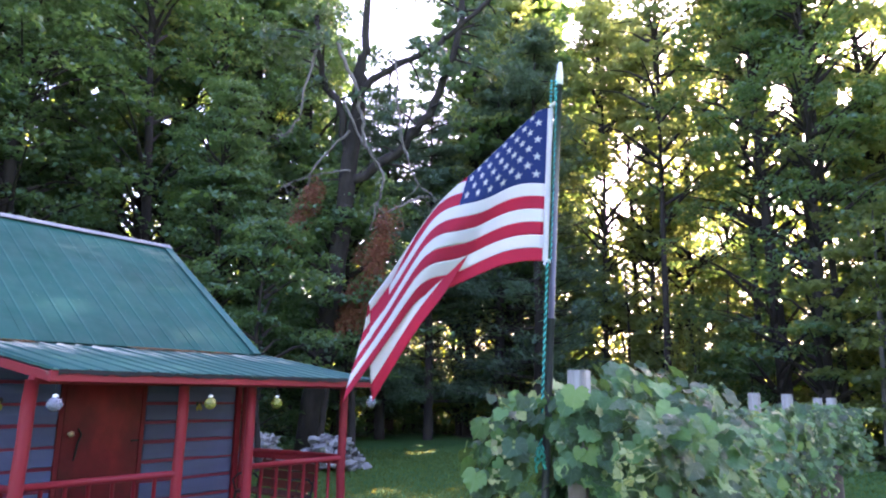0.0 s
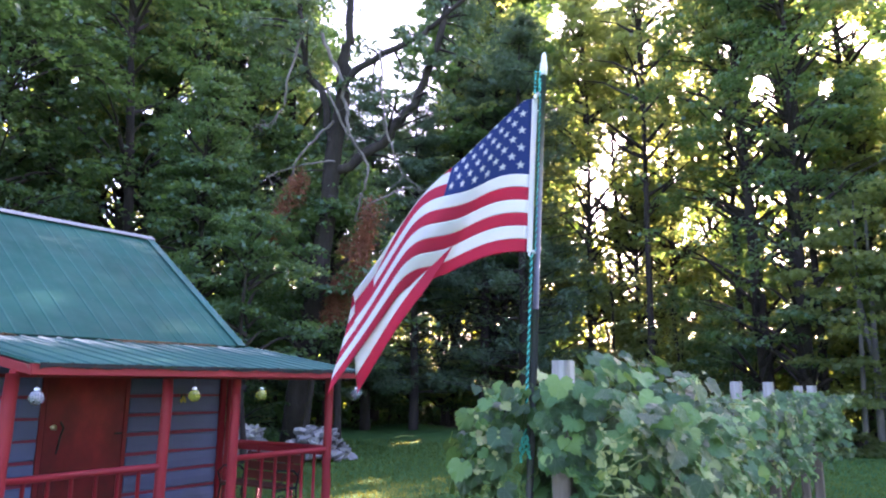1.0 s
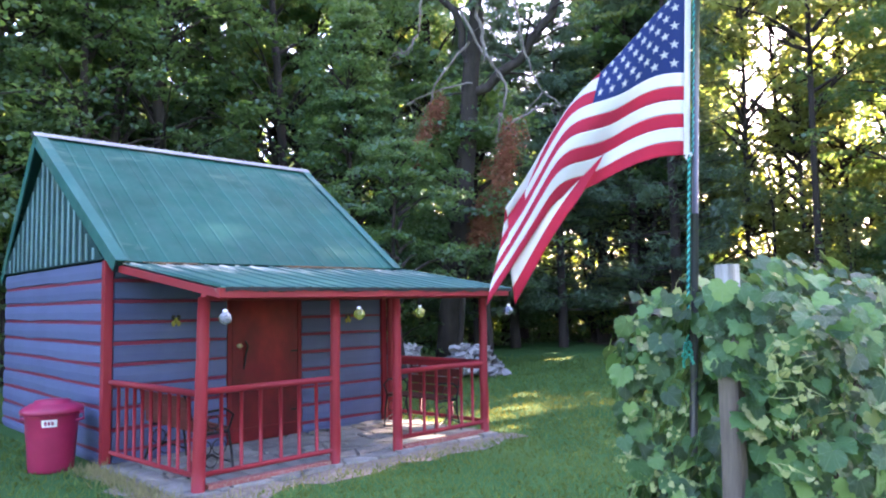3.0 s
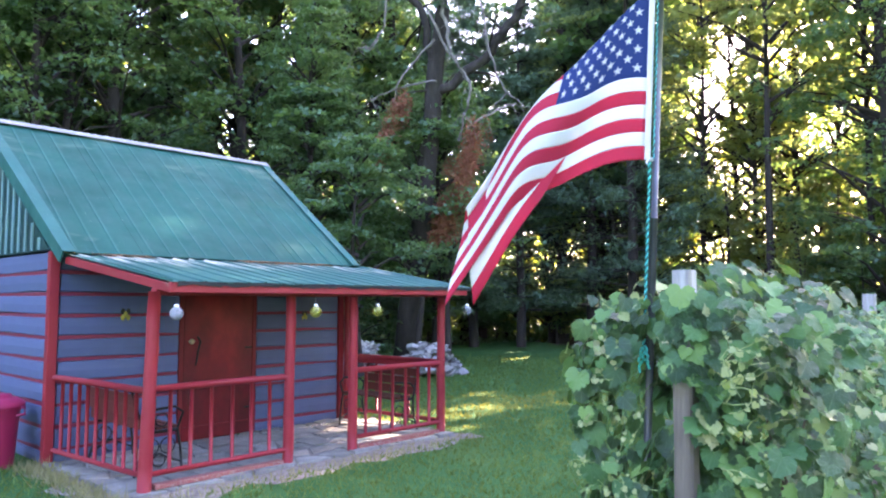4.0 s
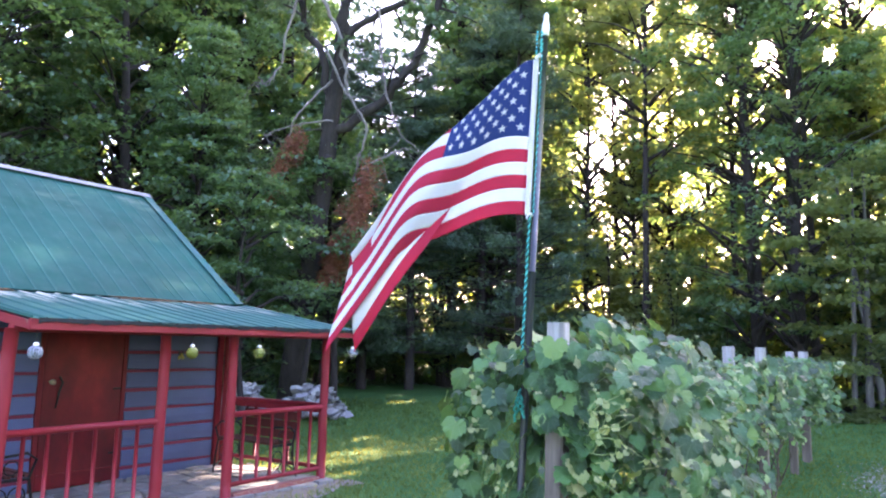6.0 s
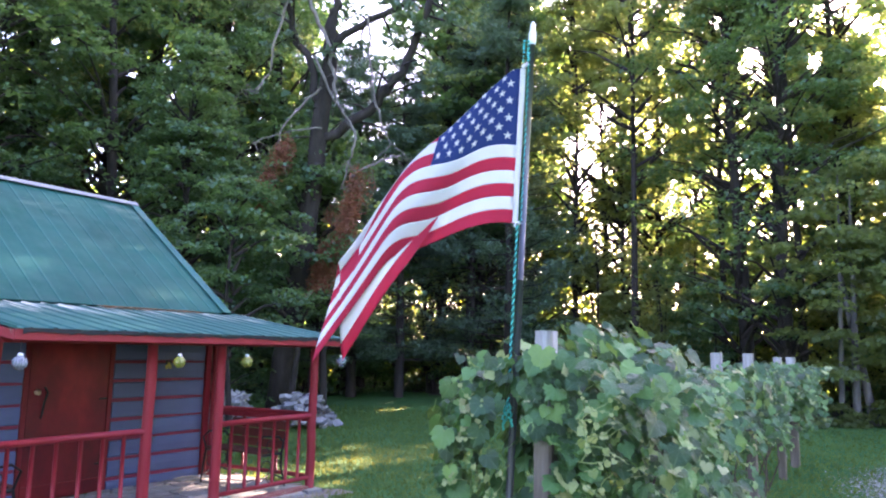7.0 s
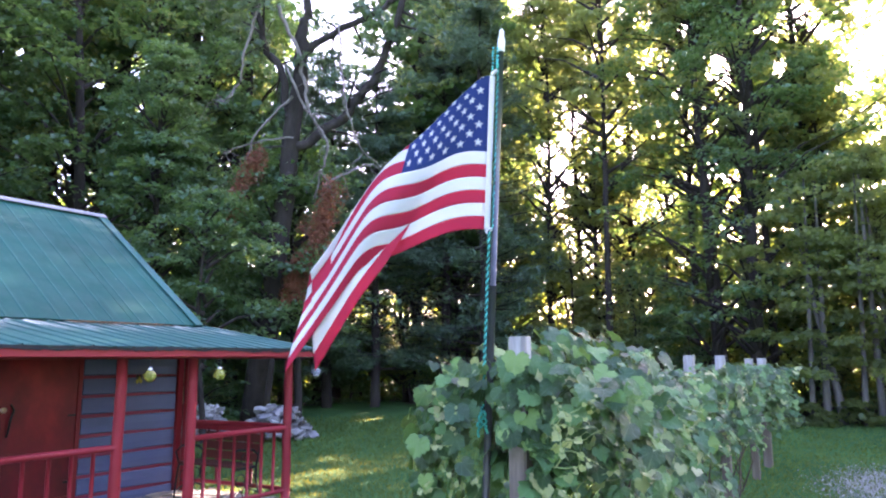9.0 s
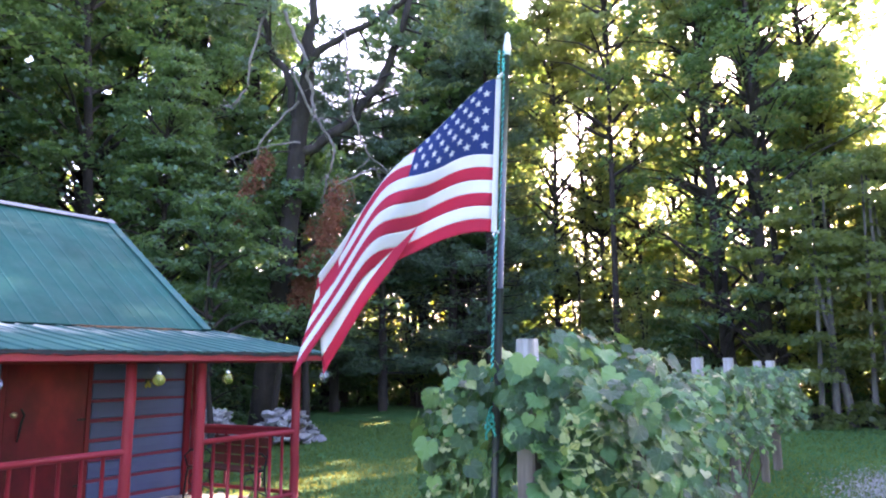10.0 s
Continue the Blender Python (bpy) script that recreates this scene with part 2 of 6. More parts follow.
LEAF_GRAPE = _m.m


def plain(name, c, rough=0.5, metal=0.0, var=0.15, scale=12, bump=0.15):
    m = Mat(name, c, rough, metal)
    m.color(m.ramp(m.noise(scale, 5), [(0.3, tuple(x * (1 - var) for x in c)), (0.7, tuple(min(1, x * (1 + var)) for x in c))]))
    m.bump(m.noise(scale * 4, 4), bump, 0.004)
    return m.m


POLE_METAL = plain("brushed_steel_pole", (0.11, 0.115, 0.125), 0.36, 0.7)
POLE_BLACK = plain("dark_pole_paint", (0.055, 0.058, 0.065), 0.35)
WHITE_PLASTIC = plain("white_plastic", (0.75, 0.75, 0.75), 0.4)
ROPE_TEAL = plain("teal_rope", (0.03, 0.52, 0.46), 0.6, 0, 0.4, 60)
ROPE_DARK = plain("dark_green_rope", (0.015, 0.10, 0.09), 0.8, 0, 0.3, 60)
CAN_PINK = plain("magenta_plastic", (0.31, 0.018, 0.068), 0.45, 0, 0.12, 5)
CAN_DARK = plain("dark_magenta_plastic", (0.30, 0.02, 0.09), 0.5)
IRON = plain("black_cast_iron", (0.015, 0.015, 0.016), 0.5, 0.6)
SLAT = painted("bench_slat_wood", (0.095, 0.030, 0.022), (0.22, 0.11, 0.07), 0.7, 0.68)
BENCH_RED = painted("bench_dark_red", (0.13, 0.028, 0.022), (0.2, 0.08, 0.05), 0.6)
TAR = plain("tar_paper", (0.012, 0.012, 0.014), 0.85)
BRASS = plain("worn_brass", (0.55, 0.45, 0.28), 0.35, 0.9)
YELLOW = plain("yellow_enamel", (0.30, 0.27, 0.04), 0.5)
BLACK = plain("black_enamel", (0.02, 0.02, 0.018), 0.5)
NEEDLE_LITTER = plain("pine_needle_litter", (0.34, 0.17, 0.08), 0.95, 0, 0.4, 40)


def cloth(name, c, thru):
    m = Mat(name, c, 0.85)
    m.color(m.ramp(m.noise(5, 3), [(0.3, tuple(x * 0.9 for x in c)), (0.7, c)]))
    m.bump(m.noise(900, 2), 0.12, 0.001)
    m.translucent(thru, 0.42)
    return m.m


CLOTH_RED = cloth("red_cloth", (0.56, 0.030, 0.075), (0.70, 0.04, 0.10))
CLOTH_WHITE = cloth("white_cloth", (0.78, 0.79, 0.80), (0.80, 0.80, 0.78))
CLOTH_BLUE = cloth("blue_cloth", (0.022, 0.050, 0.185), (0.03, 0.07, 0.27))


def glass_mat(name, c, crack=(0.75, 0.75, 0.75)):
    m = Mat(name, c, 0.12)
    m.b.inputs["Transmission Weight"].default_value = 0.6
    cells = m.n.new("ShaderNodeTexVoronoi")
    cells.feature = "DISTANCE_TO_EDGE"
    cells.inputs["Scale"].default_value = 48
    m.l.new(m.coord.outputs["Object"], cells.inputs["Vector"])
    lines = m.ramp(cells.outputs["Distance"], [(0.01, crack), (0.09, c)])
    m.color(lines)
    m.bump(cells.outputs["Distance"], 0.6, 0.01)
    return m.m


GLOBE_CLEAR = glass_mat("crackled_clear_glass", (0.26, 0.29, 0.38))
GLOBE_YELLOW = glass_mat("crackled_yellow_glass", (0.34, 0.36, 0.05), (0.60, 0.60, 0.20))


# ---- builders ----
def part(name, bm, material, parent=None, label=""):
    """Links a bmesh as one mesh object, under a thing or a part."""
    me = bpy.data.meshes.new(name)
    bm.normal_update()
    bm.to_mesh(me)
    bm.free()
    me.materials.append(material)
    return link(name, me, parent, label)


def link(name, me, parent=None, label=""):
    ob = new(name, me)
    if parent:
        ob.parent = parent
    if label:
        ob["label"] = label
    return ob


def thing(name, at, label, category, group="", kind=""):
    ob = new(name)
    ob.empty_display_size = 0.1
    ob.location = at
    return tagged(ob, label, category, group, kind)


def smooth(ob):
    for p in ob.data.polygons:
        p.use_smooth = True
    return ob


def box(bm, x0, y0, z0, x1, y1, z1, bevel=0.0):
    m = Matrix.LocRotScale(((x0 + x1) / 2, (y0 + y1) / 2, (z0 + z1) / 2), None, (x1 - x0, y1 - y0, z1 - z0))
    r = bmesh.ops.create_cube(bm, size=1, matrix=m)
    if bevel:
        es = list({e for v in r["verts"] for e in v.link_edges})
        bmesh.ops.bevel(bm, geom=es, offset=bevel, segments=2, affect="EDGES", profile=0.6)
    return bm


def cube(*a, **k):
    return box(bmesh.new(), *a, **k)


def tube(bm, pts, radii, sides=8, caps=True, jitter=0.0, rnd=None):
    """A tapered tube along points."""
    pts = [Vector(p) for p in pts]
    rings = []
    up = Vector((0, 0, 1))
    for i, p in enumerate(pts):
        d = (pts[min(i + 1, len(pts) - 1)] - pts[max(i - 1, 0)]).normalized()
        ref = up if abs(d.z) < 0.93 else Vector((1, 0, 0))
        a = d.cross(ref).normalized()
        b = d.cross(a).normalized()
        r = radii[i] if isinstance(radii, (list, tuple)) else radii
        ring = []
        for k in range(sides):
            w = 2 * math.pi * k / sides
            q = r * (1 + (rnd.uniform(-jitter, jitter) if rnd else 0))
            ring.append(bm.verts.new(p + (a * math.cos(w) + b * math.sin(w)) * q))
        rings.append(ring)
    for r0, r1 in zip(rings, rings[1:]):
        for k in range(sides):
            bm.faces.new((r0[k], r0[(k + 1) % sides], r1[(k + 1) % sides], r1[k]))
    if caps:
        bm.faces.new(rings[0])
        bm.faces.new(list(reversed(rings[-1])))
    return bm


def lathe(bm, profile, sides=24):
    """Turns (radius, height) points round the z axis."""
    rings = [[bm.verts.new((r * math.cos(2 * math.pi * k / sides), r * math.sin(2 * math.pi * k / sides), z)) for k in range(sides)] for r, z in profile]
    for a, b in zip(rings, rings[1:]):
        for k in range(sides):
            bm.faces.new((a[k], a[(k + 1) % sides], b[(k + 1) % sides], b[k]))
    bm.faces.new(list(reversed(rings[0])))
    bm.faces.new(rings[-1])
    return bm


def arrays(name, verts, faces, material, smooth_shade=False):
    """A mesh from numpy arrays of vertices and equal-sided faces."""
    me = bpy.data.meshes.new(name)
    k = faces.shape[1]
    me.vertices.add(len(verts))
    me.vertices.foreach_set("co", verts.astype(np.float32).ravel())
    me.loops.add(faces.size)
    me.loops.foreach_set("vertex_index", faces.astype(np.int32).ravel())
    me.polygons.add(len(faces))
    me.polygons.foreach_set("loop_start", np.arange(0, faces.size, k, dtype=np.int32))
    me.update(calc_edges=True)
    me.materials.append(material)
    return me


def frames_from(normals, rs):
    """Two unit axes across each normal, turned at random."""
    n = normals / np.linalg.norm(normals, axis=1, keepdims=True)
    ref = rs.normal(size=n.shape)
    a = np.cross(n, ref)
    a /= np.linalg.norm(a, axis=1, keepdims=True)
    return n, a, np.cross(n, a)


def leaf_quads(centres, normals, size, rs, aspect=0.62, fold=0.18):
    """Folded four-cornered leaves, as vertices and faces."""
    n, a, b = frames_from(normals, rs)
    s = size * rs.uniform(0.65, 1.25, size=(len(centres), 1))
    v = np.empty((len(centres), 4, 3))
    v[:, 0] = centres - a * s * 0.5
    v[:, 1] = centres - b * s * 0.5 * aspect + n * s * fold
    v[:, 2] = centres + a * s * 0.5 - n * s * 0.1
    v[:, 3] = centres + b * s * 0.5 * aspect + n * s * fold
    return v.reshape(-1, 3), np.arange(len(centres) * 4).reshape(-1, 4)


# ---- ground ----
def ground():
    n = 90
    u = np.linspace(-1, 1, n)
    g = np.sign(u) * np.abs(u) ** 2.4 * 400
    X, Y = np.meshgrid(g + 4, g + 2, indexing="ij")
    Z = np.zeros_like(X)
    d = np.hypot(X - 2, Y)
    Z += np.where(d > 9, 0.03 * np.sin(X * 0.7) * np.cos(Y * 0.55), 0) - 0.002
    v = np.stack([X, Y, Z], -1).reshape(-1, 3)
    idx = np.arange(n * n).reshape(n, n)
    f = np.stack([idx[:-1, :-1], idx[1:, :-1], idx[1:, 1:], idx[:-1, 1:]], -1).reshape(-1, 4)
    ob = link("ground", arrays("ground", v, f, LAWN))
    tagged(ob, "mown green lawn in evening shade under tall trees", "lawn", kind="structure")


ground()

EDGE = [(-8, 9.5), (0, 10.5), (8, 11.0), (13, 11.8), (19, 11.5), (20.3, 6), (19.3, 0.5), (17.2, -5), (14.5, -10.5)]


def edge_point(s):
    """A point s of the way along the wood's edge, and the way into the wood."""
    seg = [(Vector(a), Vector(b)) for a, b in zip(EDGE, EDGE[1:])]
    lens = [(b - a).length for a, b in seg]
    d = s * sum(lens)
    for (a, b), l in zip(seg, lens):
        if d <= l:
            break
        d -= l
    w = (b - a).normalized()
    return a + w * min(d, l), Vector((-w.y, w.x))


def wood_floor():
    bm = bmesh.new()
    near, far = [], []
    rnd = random.Random(4)
    for i in range(81):
        p, w = edge_point(i / 80)
        q = p + w * rnd.uniform(-0.5, 0.3)
        near.append(bm.verts.new((q.x, q.y, 0.006)))
        q = p + w * 45
        far.append(bm.verts.new((q.x, q.y, 0.05)))
    for i in range(80):
        bm.faces.new((near[i], near[i + 1], far[i + 1], far[i]))
    bmesh.ops.recalc_face_normals(bm, faces=bm.faces)
    tagged(part("forest_floor", bm, LITTER), "dark brown leaf litter under the trees", "forest floor", kind="structure")


wood_floor()


# ---- cabin ----
WX0, WX1, WY0, WY1, WALL_TOP = -0.16, 3.44, 1.74, 5.60, 2.06
RIDGE_Y, RIDGE_Z, EAVE_Y, EAVE_Z = 3.67, 3.69, 1.46, 2.05
ROOF_X0, ROOF_X1 = -0.36, 3.51
DOOR_X0, DOOR_X1, DOOR_TOP = 1.20, 2.08, 1.80
STRIP_Z = [0.14 + 0.216 * k for k in range(9)]

cabin = thing("cabin", (0, 0, 0), "small blue board cabin with red strips and a green metal roof", "cabin")


def plain_wall(name, label, boxes):
    bm = bmesh.new()
    for b in boxes:
        box(bm, *b)
    return part(name, bm, BLUE, cabin, label)


T = 0.10
wall_front = plain_wall("front_wall", "blue boarded front wall with dark red strips", [
    (WX0 + T, WY0, 0, DOOR_X0 - 0.05, WY0 + T, WALL_TOP), (DOOR_X1 + 0.05, WY0, 0, WX1 - T, WY0 + T, WALL_TOP),
    (DOOR_X0 - 0.05, WY0, DOOR_TOP + 0.05, DOOR_X1 + 0.05, WY0 + T, WALL_TOP)])
wall_side = plain_wall("side_wall", "blue boarded side wall with dark red strips", [(WX0, WY0, 0, WX0 + T, WY1, WALL_TOP)])
plain_wall("side_wall", "blue boarded side wall", [(WX1 - T, WY0, 0, WX1, WY1, WALL_TOP)])
plain_wall("back_wall", "blue boarded back wall", [(WX0 + T, WY1 - T, 0, WX1 - T, WY1, WALL_TOP)])


def slab_board(length, height, rnd, thick=0.032):
    """A siding slab with a bowed face and an uneven lower edge, along +x, facing -y."""
    bm = bmesh.new()
    n = max(4, int(length / 0.22))
    prof = [(0.0, 0.0), (-thick * 0.75, 0.012), (-thick, height * 0.5), (-thick * 0.8, height - 0.012), (0.0, height)]
    rows = []
    ph = rnd.uniform(0, 9)
    for i in range(n + 1):
        x = length * i / n
        w = 0.007 * math.sin(x * 2.3 + ph) + 0.004 * math.sin(x * 6.1 + ph * 2)
        rows.append([bm.verts.new((x, y, z + w * (1 - z / height) + 0.002 * math.sin(x * 4 + z * 20))) for y, z in prof])
    for a, b in zip(rows, rows[1:]):
        for k in range(len(prof) - 1):
            bm.faces.new((a[k], b[k], b[k + 1], a[k + 1]))
    bm.faces.new(list(reversed(rows[0])))
    bm.faces.new(rows[-1])
    bmesh.ops.recalc_face_normals(bm, faces=bm.faces)
    return bm


def clad(parent, runs, place, rnd):
    """Boards and red strips over runs [(start, end, zmax)], put on the wall by place(start, z)."""
    edges = [0.0] + STRIP_Z + [WALL_TOP + 0.02]
    for start, end, zmax in runs:
        for z0, z1 in zip(edges, edges[1:]):
            if z0 >= zmax:
                continue
            z1 = min(z1, zmax)
            b = part("board", slab_board(end - start, z1 - z0 - 0.026, rnd), BLUE, parent)
            b.matrix_basis = place(start, z0 + 0.013)
            if z0 > 0:
                bm = cube(0, -0.012, -0.017, end - start, 0.0, 0.017)
                for v in bm.verts:
                    v.co.z += rnd.uniform(-0.004, 0.004)
                s = part("strip", bm, RED_DARK, parent)
                s.matrix_basis = place(start, z0)


rnd = random.Random(11)
clad(wall_front, [(WX0 + 0.06, DOOR_X0 - 0.06, 2.06), (DOOR_X1 + 0.06, WX1 - 0.06, 2.06)], lambda a, z: pose(a, WY0 - 0.001, z), rnd)
clad(wall_side, [(0.0, WY1 - WY0 - 0.06, 2.08)], lambda a, z: pose(WX0 - 0.001, WY1 - a, z, 0, 0, -90), rnd)

for x, y, h, w in ((WX0, WY0, 2.07, 0.085), (WX1, WY0, 2.02, 0.075)):
    bm = cube(x - w * 0.55, y - w * 0.65, 0, x + w * 0.5, y + w * 0.4, h, bevel=0.008)
    part("corner_post", bm, RED, cabin, "red painted corner post")

# door in its opening
bm = bmesh.new()
box(bm, DOOR_X0 - 0.05, WY0 - 0.035, 0.02, DOOR_X0, WY0 + 0.06, DOOR_TOP + 0.05, bevel=0.006)
box(bm, DOOR_X1, WY0 - 0.035, 0.02, DOOR_X1 + 0.05, WY0 + 0.06, DOOR_TOP + 0.05, bevel=0.006)
box(bm, DOOR_X0, WY0 - 0.035, DOOR_TOP, DOOR_X1, WY0 + 0.06, DOOR_TOP + 0.05, bevel=0.006)
part("door_frame", bm, DOOR_RED, cabin)
door = part("door", cube(DOOR_X0 + 0.006, WY0 - 0.028, 0.03, DOOR_X1 - 0.006, WY0 + 0.016, DOOR_TOP - 0.006, bevel=0.006), DOOR_PANEL, cabin,
            "closed rusty red plank door")
part("kick_strip", cube(DOOR_X0 + 0.01, WY0 - 0.036, 0.17, DOOR_X1 - 0.01, WY0 - 0.03, 0.185), DOOR_RED, door)
bm = bmesh.new()
tube(bm, [(DOOR_X0 + 0.07, WY0 - 0.03, 1.13), (DOOR_X0 + 0.07, WY0 - 0.075, 1.13)], 0.012, 8)
bmesh.ops.create_uvsphere(bm, u_segments=12, v_segments=8, radius=0.030, matrix=Matrix.Translation((DOOR_X0 + 0.07, WY0 - 0.09, 1.13)))
smooth(part("door_knob", bm, BRASS, door, "round worn brass door knob"))
bm = bmesh.new()
tube(bm, [(DOOR_X0 + 0.17, WY0 - 0.03, 1.18), (DOOR_X0 + 0.19, WY0 - 0.06, 1.12), (DOOR_X0 + 0.16, WY0 - 0.06, 1.02), (DOOR_X0 + 0.15, WY0 - 0.05, 0.9), (DOOR_X0 + 0.15, WY0 - 0.03, 0.86)], 0.011, 8)
smooth(part("door_pull", bm, IRON, door, "long black iron door pull"))
for z in (1.03, 0.33):
    part("latch", cube(DOOR_X1 - 0.10, WY0 - 0.04, z - 0.01, DOOR_X1 - 0.01, WY0 - 0.03, z + 0.012, bevel=0.002), IRON, door, "black iron latch")


# roof
def ribbed(width, length, pitch, rib, top, thick):
    """A ribbed sheet: x across, y along the slope, z up; ribs rise by `rib`."""
    bm = bmesh.new()
    prof = [(0.0, 0.0)]
    k = pitch / 2
    while k < width - pitch * 0.3:
        prof += [(k - top, 0.0), (k - top * 0.5, rib), (k + top * 0.5, rib), (k + top, 0.0)]
        k += pitch
    prof.append((width, 0.0))
    lo = [[bm.verts.new((x, y, z - thick)) for x, z in prof] for y in (0, length)]
    hi = [[bm.verts.new((x, y, z)) for x, z in prof] for y in (0, length)]
    for i in range(len(prof) - 1):
        bm.faces.new((hi[0][i], hi[0][i + 1], hi[1][i + 1], hi[1][i])).material_index = int(prof[i][1] > 0 and prof[i + 1][1] > 0)
        bm.faces.new((lo[0][i + 1], lo[0][i], lo[1][i], lo[1][i + 1]))
        bm.faces.new((lo[0][i], lo[0][i + 1], hi[0][i + 1], hi[0][i]))
        bm.faces.new((lo[1][i + 1], lo[1][i], hi[1][i], hi[1][i + 1]))
    for i in (0, -1):
        bm.faces.new((lo[0][i], hi[0][i], hi[1][i], lo[1][i]))
    bmesh.ops.recalc_face_normals(bm, faces=bm.faces)
    return bm


run, rise = RIDGE_Y - EAVE_Y, RIDGE_Z - EAVE_Z
SLOPE = math.degrees(math.atan2(rise, run))
slope_len = math.hypot(run, rise)
n_sheets = 4
sheet_w = (ROOF_X1 - ROOF_X0) / n_sheets
roof_front = part("roof_deck", cube(0, 0, -0.06, ROOF_X1 - ROOF_X0 - 0.04, slope_len - 0.05, -0.012), GABLE_GREEN, cabin)
roof_front.matrix_basis = pose(ROOF_X0 + 0.02, EAVE_Y, EAVE_Z, SLOPE)
roof_back = part("roof_deck", cube(0, 0, -0.06, ROOF_X1 - ROOF_X0 - 0.04, slope_len - 0.05, -0.012), GABLE_GREEN, cabin)
roof_back.matrix_basis = pose(ROOF_X1 - 0.02, 2 * RIDGE_Y - EAVE_Y, EAVE_Z, SLOPE, 0, 180)
PROW = 0.18


def prow(me, y_eave, flip=False):
    """Cut the edge over the left gable back towards the eave."""
    for v in me.vertices:
        cut = PROW * (1 - min(1, abs(v.co.y - y_eave) / slope_len))
        v.co.x = min(v.co.x, ROOF_X1 - ROOF_X0 - 0.04 - cut) if flip else max(v.co.x, cut)


prow(roof_front.data, 0)
prow(roof_back.data, 0, True)
sheet = None
for deck in (roof_front, roof_back):
    for i in range(n_sheets):
        if sheet is None:
            sheet = part("roof_sheet", ribbed(sheet_w - 0.002, slope_len, 0.205, 0.005, 0.017, 0.004), GREEN_ROOF, deck)
            sheet.data.materials.append(RIB_LIT)
            whole = sheet.data
            ob = sheet
        else:
            ob = link("roof_sheet", whole, deck)
        if deck is roof_front and i == 0 or deck is roof_back and i == n_sheets - 1:
            ob.data = ob.data.copy()
            for v in ob.data.vertices:
                cut = PROW * (1 - min(1, v.co.y / slope_len))
                v.co.x = max(v.co.x, cut) if i == 0 else min(v.co.x, sheet_w - 0.002 - cut)
        ob.matrix_basis = pose(i * sheet_w - 0.02, 0, 0.002 * (i % 2))
for sgn, m in ((1, pose(ROOF_X0, EAVE_Y, EAVE_Z, SLOPE)), (-1, pose(ROOF_X1, EAVE_Y, EAVE_Z, SLOPE)), (1, pose(ROOF_X0, 2 * RIDGE_Y - EAVE_Y, EAVE_Z, -SLOPE)), (-1, pose(ROOF_X1, 2 * RIDGE_Y - EAVE_Y, EAVE_Z, -SLOPE))):
    fl = slope_len if m.to_euler().x > 0 else -slope_len
    bm = bmesh.new()
    y0, y1 = min(0, fl), max(0, fl)
    box(bm, min(0, sgn * 0.11), y0 - 0.02, 0.018, max(0, sgn * 0.11), y1, 0.026, bevel=0.002)
    box(bm, -0.012 if sgn > 0 else 0.0, y0 - 0.02, -0.11, 0.0 if sgn > 0 else 0.012, y1, 0.026)
    if sgn > 0:
        for v in bm.verts:
            v.co.x += PROW * (1 - min(1, abs(v.co.y) / slope_len))
    part("rake_flashing", bm, GREEN_TRIM, cabin, "pale green metal roof edge flashing").matrix_basis = m
bm = bmesh.new()
for s in (-1, 1):
    c, sn = math.cos(radians(SLOPE)), math.sin(radians(SLOPE))
    for lo, hi in ((0.0, 0.006),):
        vs = []
        for x in (ROOF_X0 - 0.03, ROOF_X1 + 0.02):
            for d in (0.0, 0.095):
                for h in (lo, hi):
                    vs.append(bm.verts.new((x, RIDGE_Y + s * d * c, RIDGE_Z + 0.042 - d * sn + h)))
        q = vs
        for f in ((0, 2, 6, 4), (1, 3, 7, 5), (2, 3, 7, 6), (0, 1, 3, 2), (4, 5, 7, 6), (0, 1, 5, 4)):
            bm.faces.new([q[i] for i in f])
bmesh.ops.recalc_face_normals(bm, faces=bm.faces)
part("ridge_cap", bm, RIDGE, cabin, "pale galvanised ridge cap")


def gable(x, face):
    """A triangular metal gable with upright ribs."""
    bm = bmesh.new()
    pts = [(WY0 + 0.0, WALL_TOP + 0.03), (2 * RIDGE_Y - WY0, WALL_TOP + 0.03), (RIDGE_Y, RIDGE_Z - 0.09)]
    fr = [bm.verts.new((x, y, z)) for y, z in pts]
    bk = [bm.verts.new((x - face * 0.03, y, z)) for y, z in pts]
    bm.faces.new(fr)
    bm.faces.new(list(reversed(bk)))
    for i in range(3):
        bm.faces.new((fr[i], fr[(i + 1) % 3], bk[(i + 1) % 3], bk[i]))
    bmesh.ops.recalc_face_normals(bm, faces=bm.faces)
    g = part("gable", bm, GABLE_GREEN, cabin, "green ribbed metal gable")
    k = WY0 + 0.26
    while k < 2 * RIDGE_Y - WY0 - 0.2:
        top = WALL_TOP + (RIDGE_Z - WALL_TOP - 0.09) * (1 - abs(k - RIDGE_Y) / (RIDGE_Y - WY0)) - 0.05
        bm = cube(x, k - 0.026, WALL_TOP + 0.035, x + face * 0.012, k + 0.026, max(top, WALL_TOP + 0.06)) if face > 0 else cube(x + face * 0.012, k - 0.026, WALL_TOP + 0.035, x, k + 0.026, max(top, WALL_TOP + 0.06))
        part("rib", bm, GABLE_RIB_LIT, g)
        k += 0.205


gable(ROOF_X0 + 0.145, -1)
gable(WX1 + 0.025, 1)
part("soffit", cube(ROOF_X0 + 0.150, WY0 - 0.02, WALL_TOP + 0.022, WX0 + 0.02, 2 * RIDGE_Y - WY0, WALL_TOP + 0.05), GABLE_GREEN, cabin)

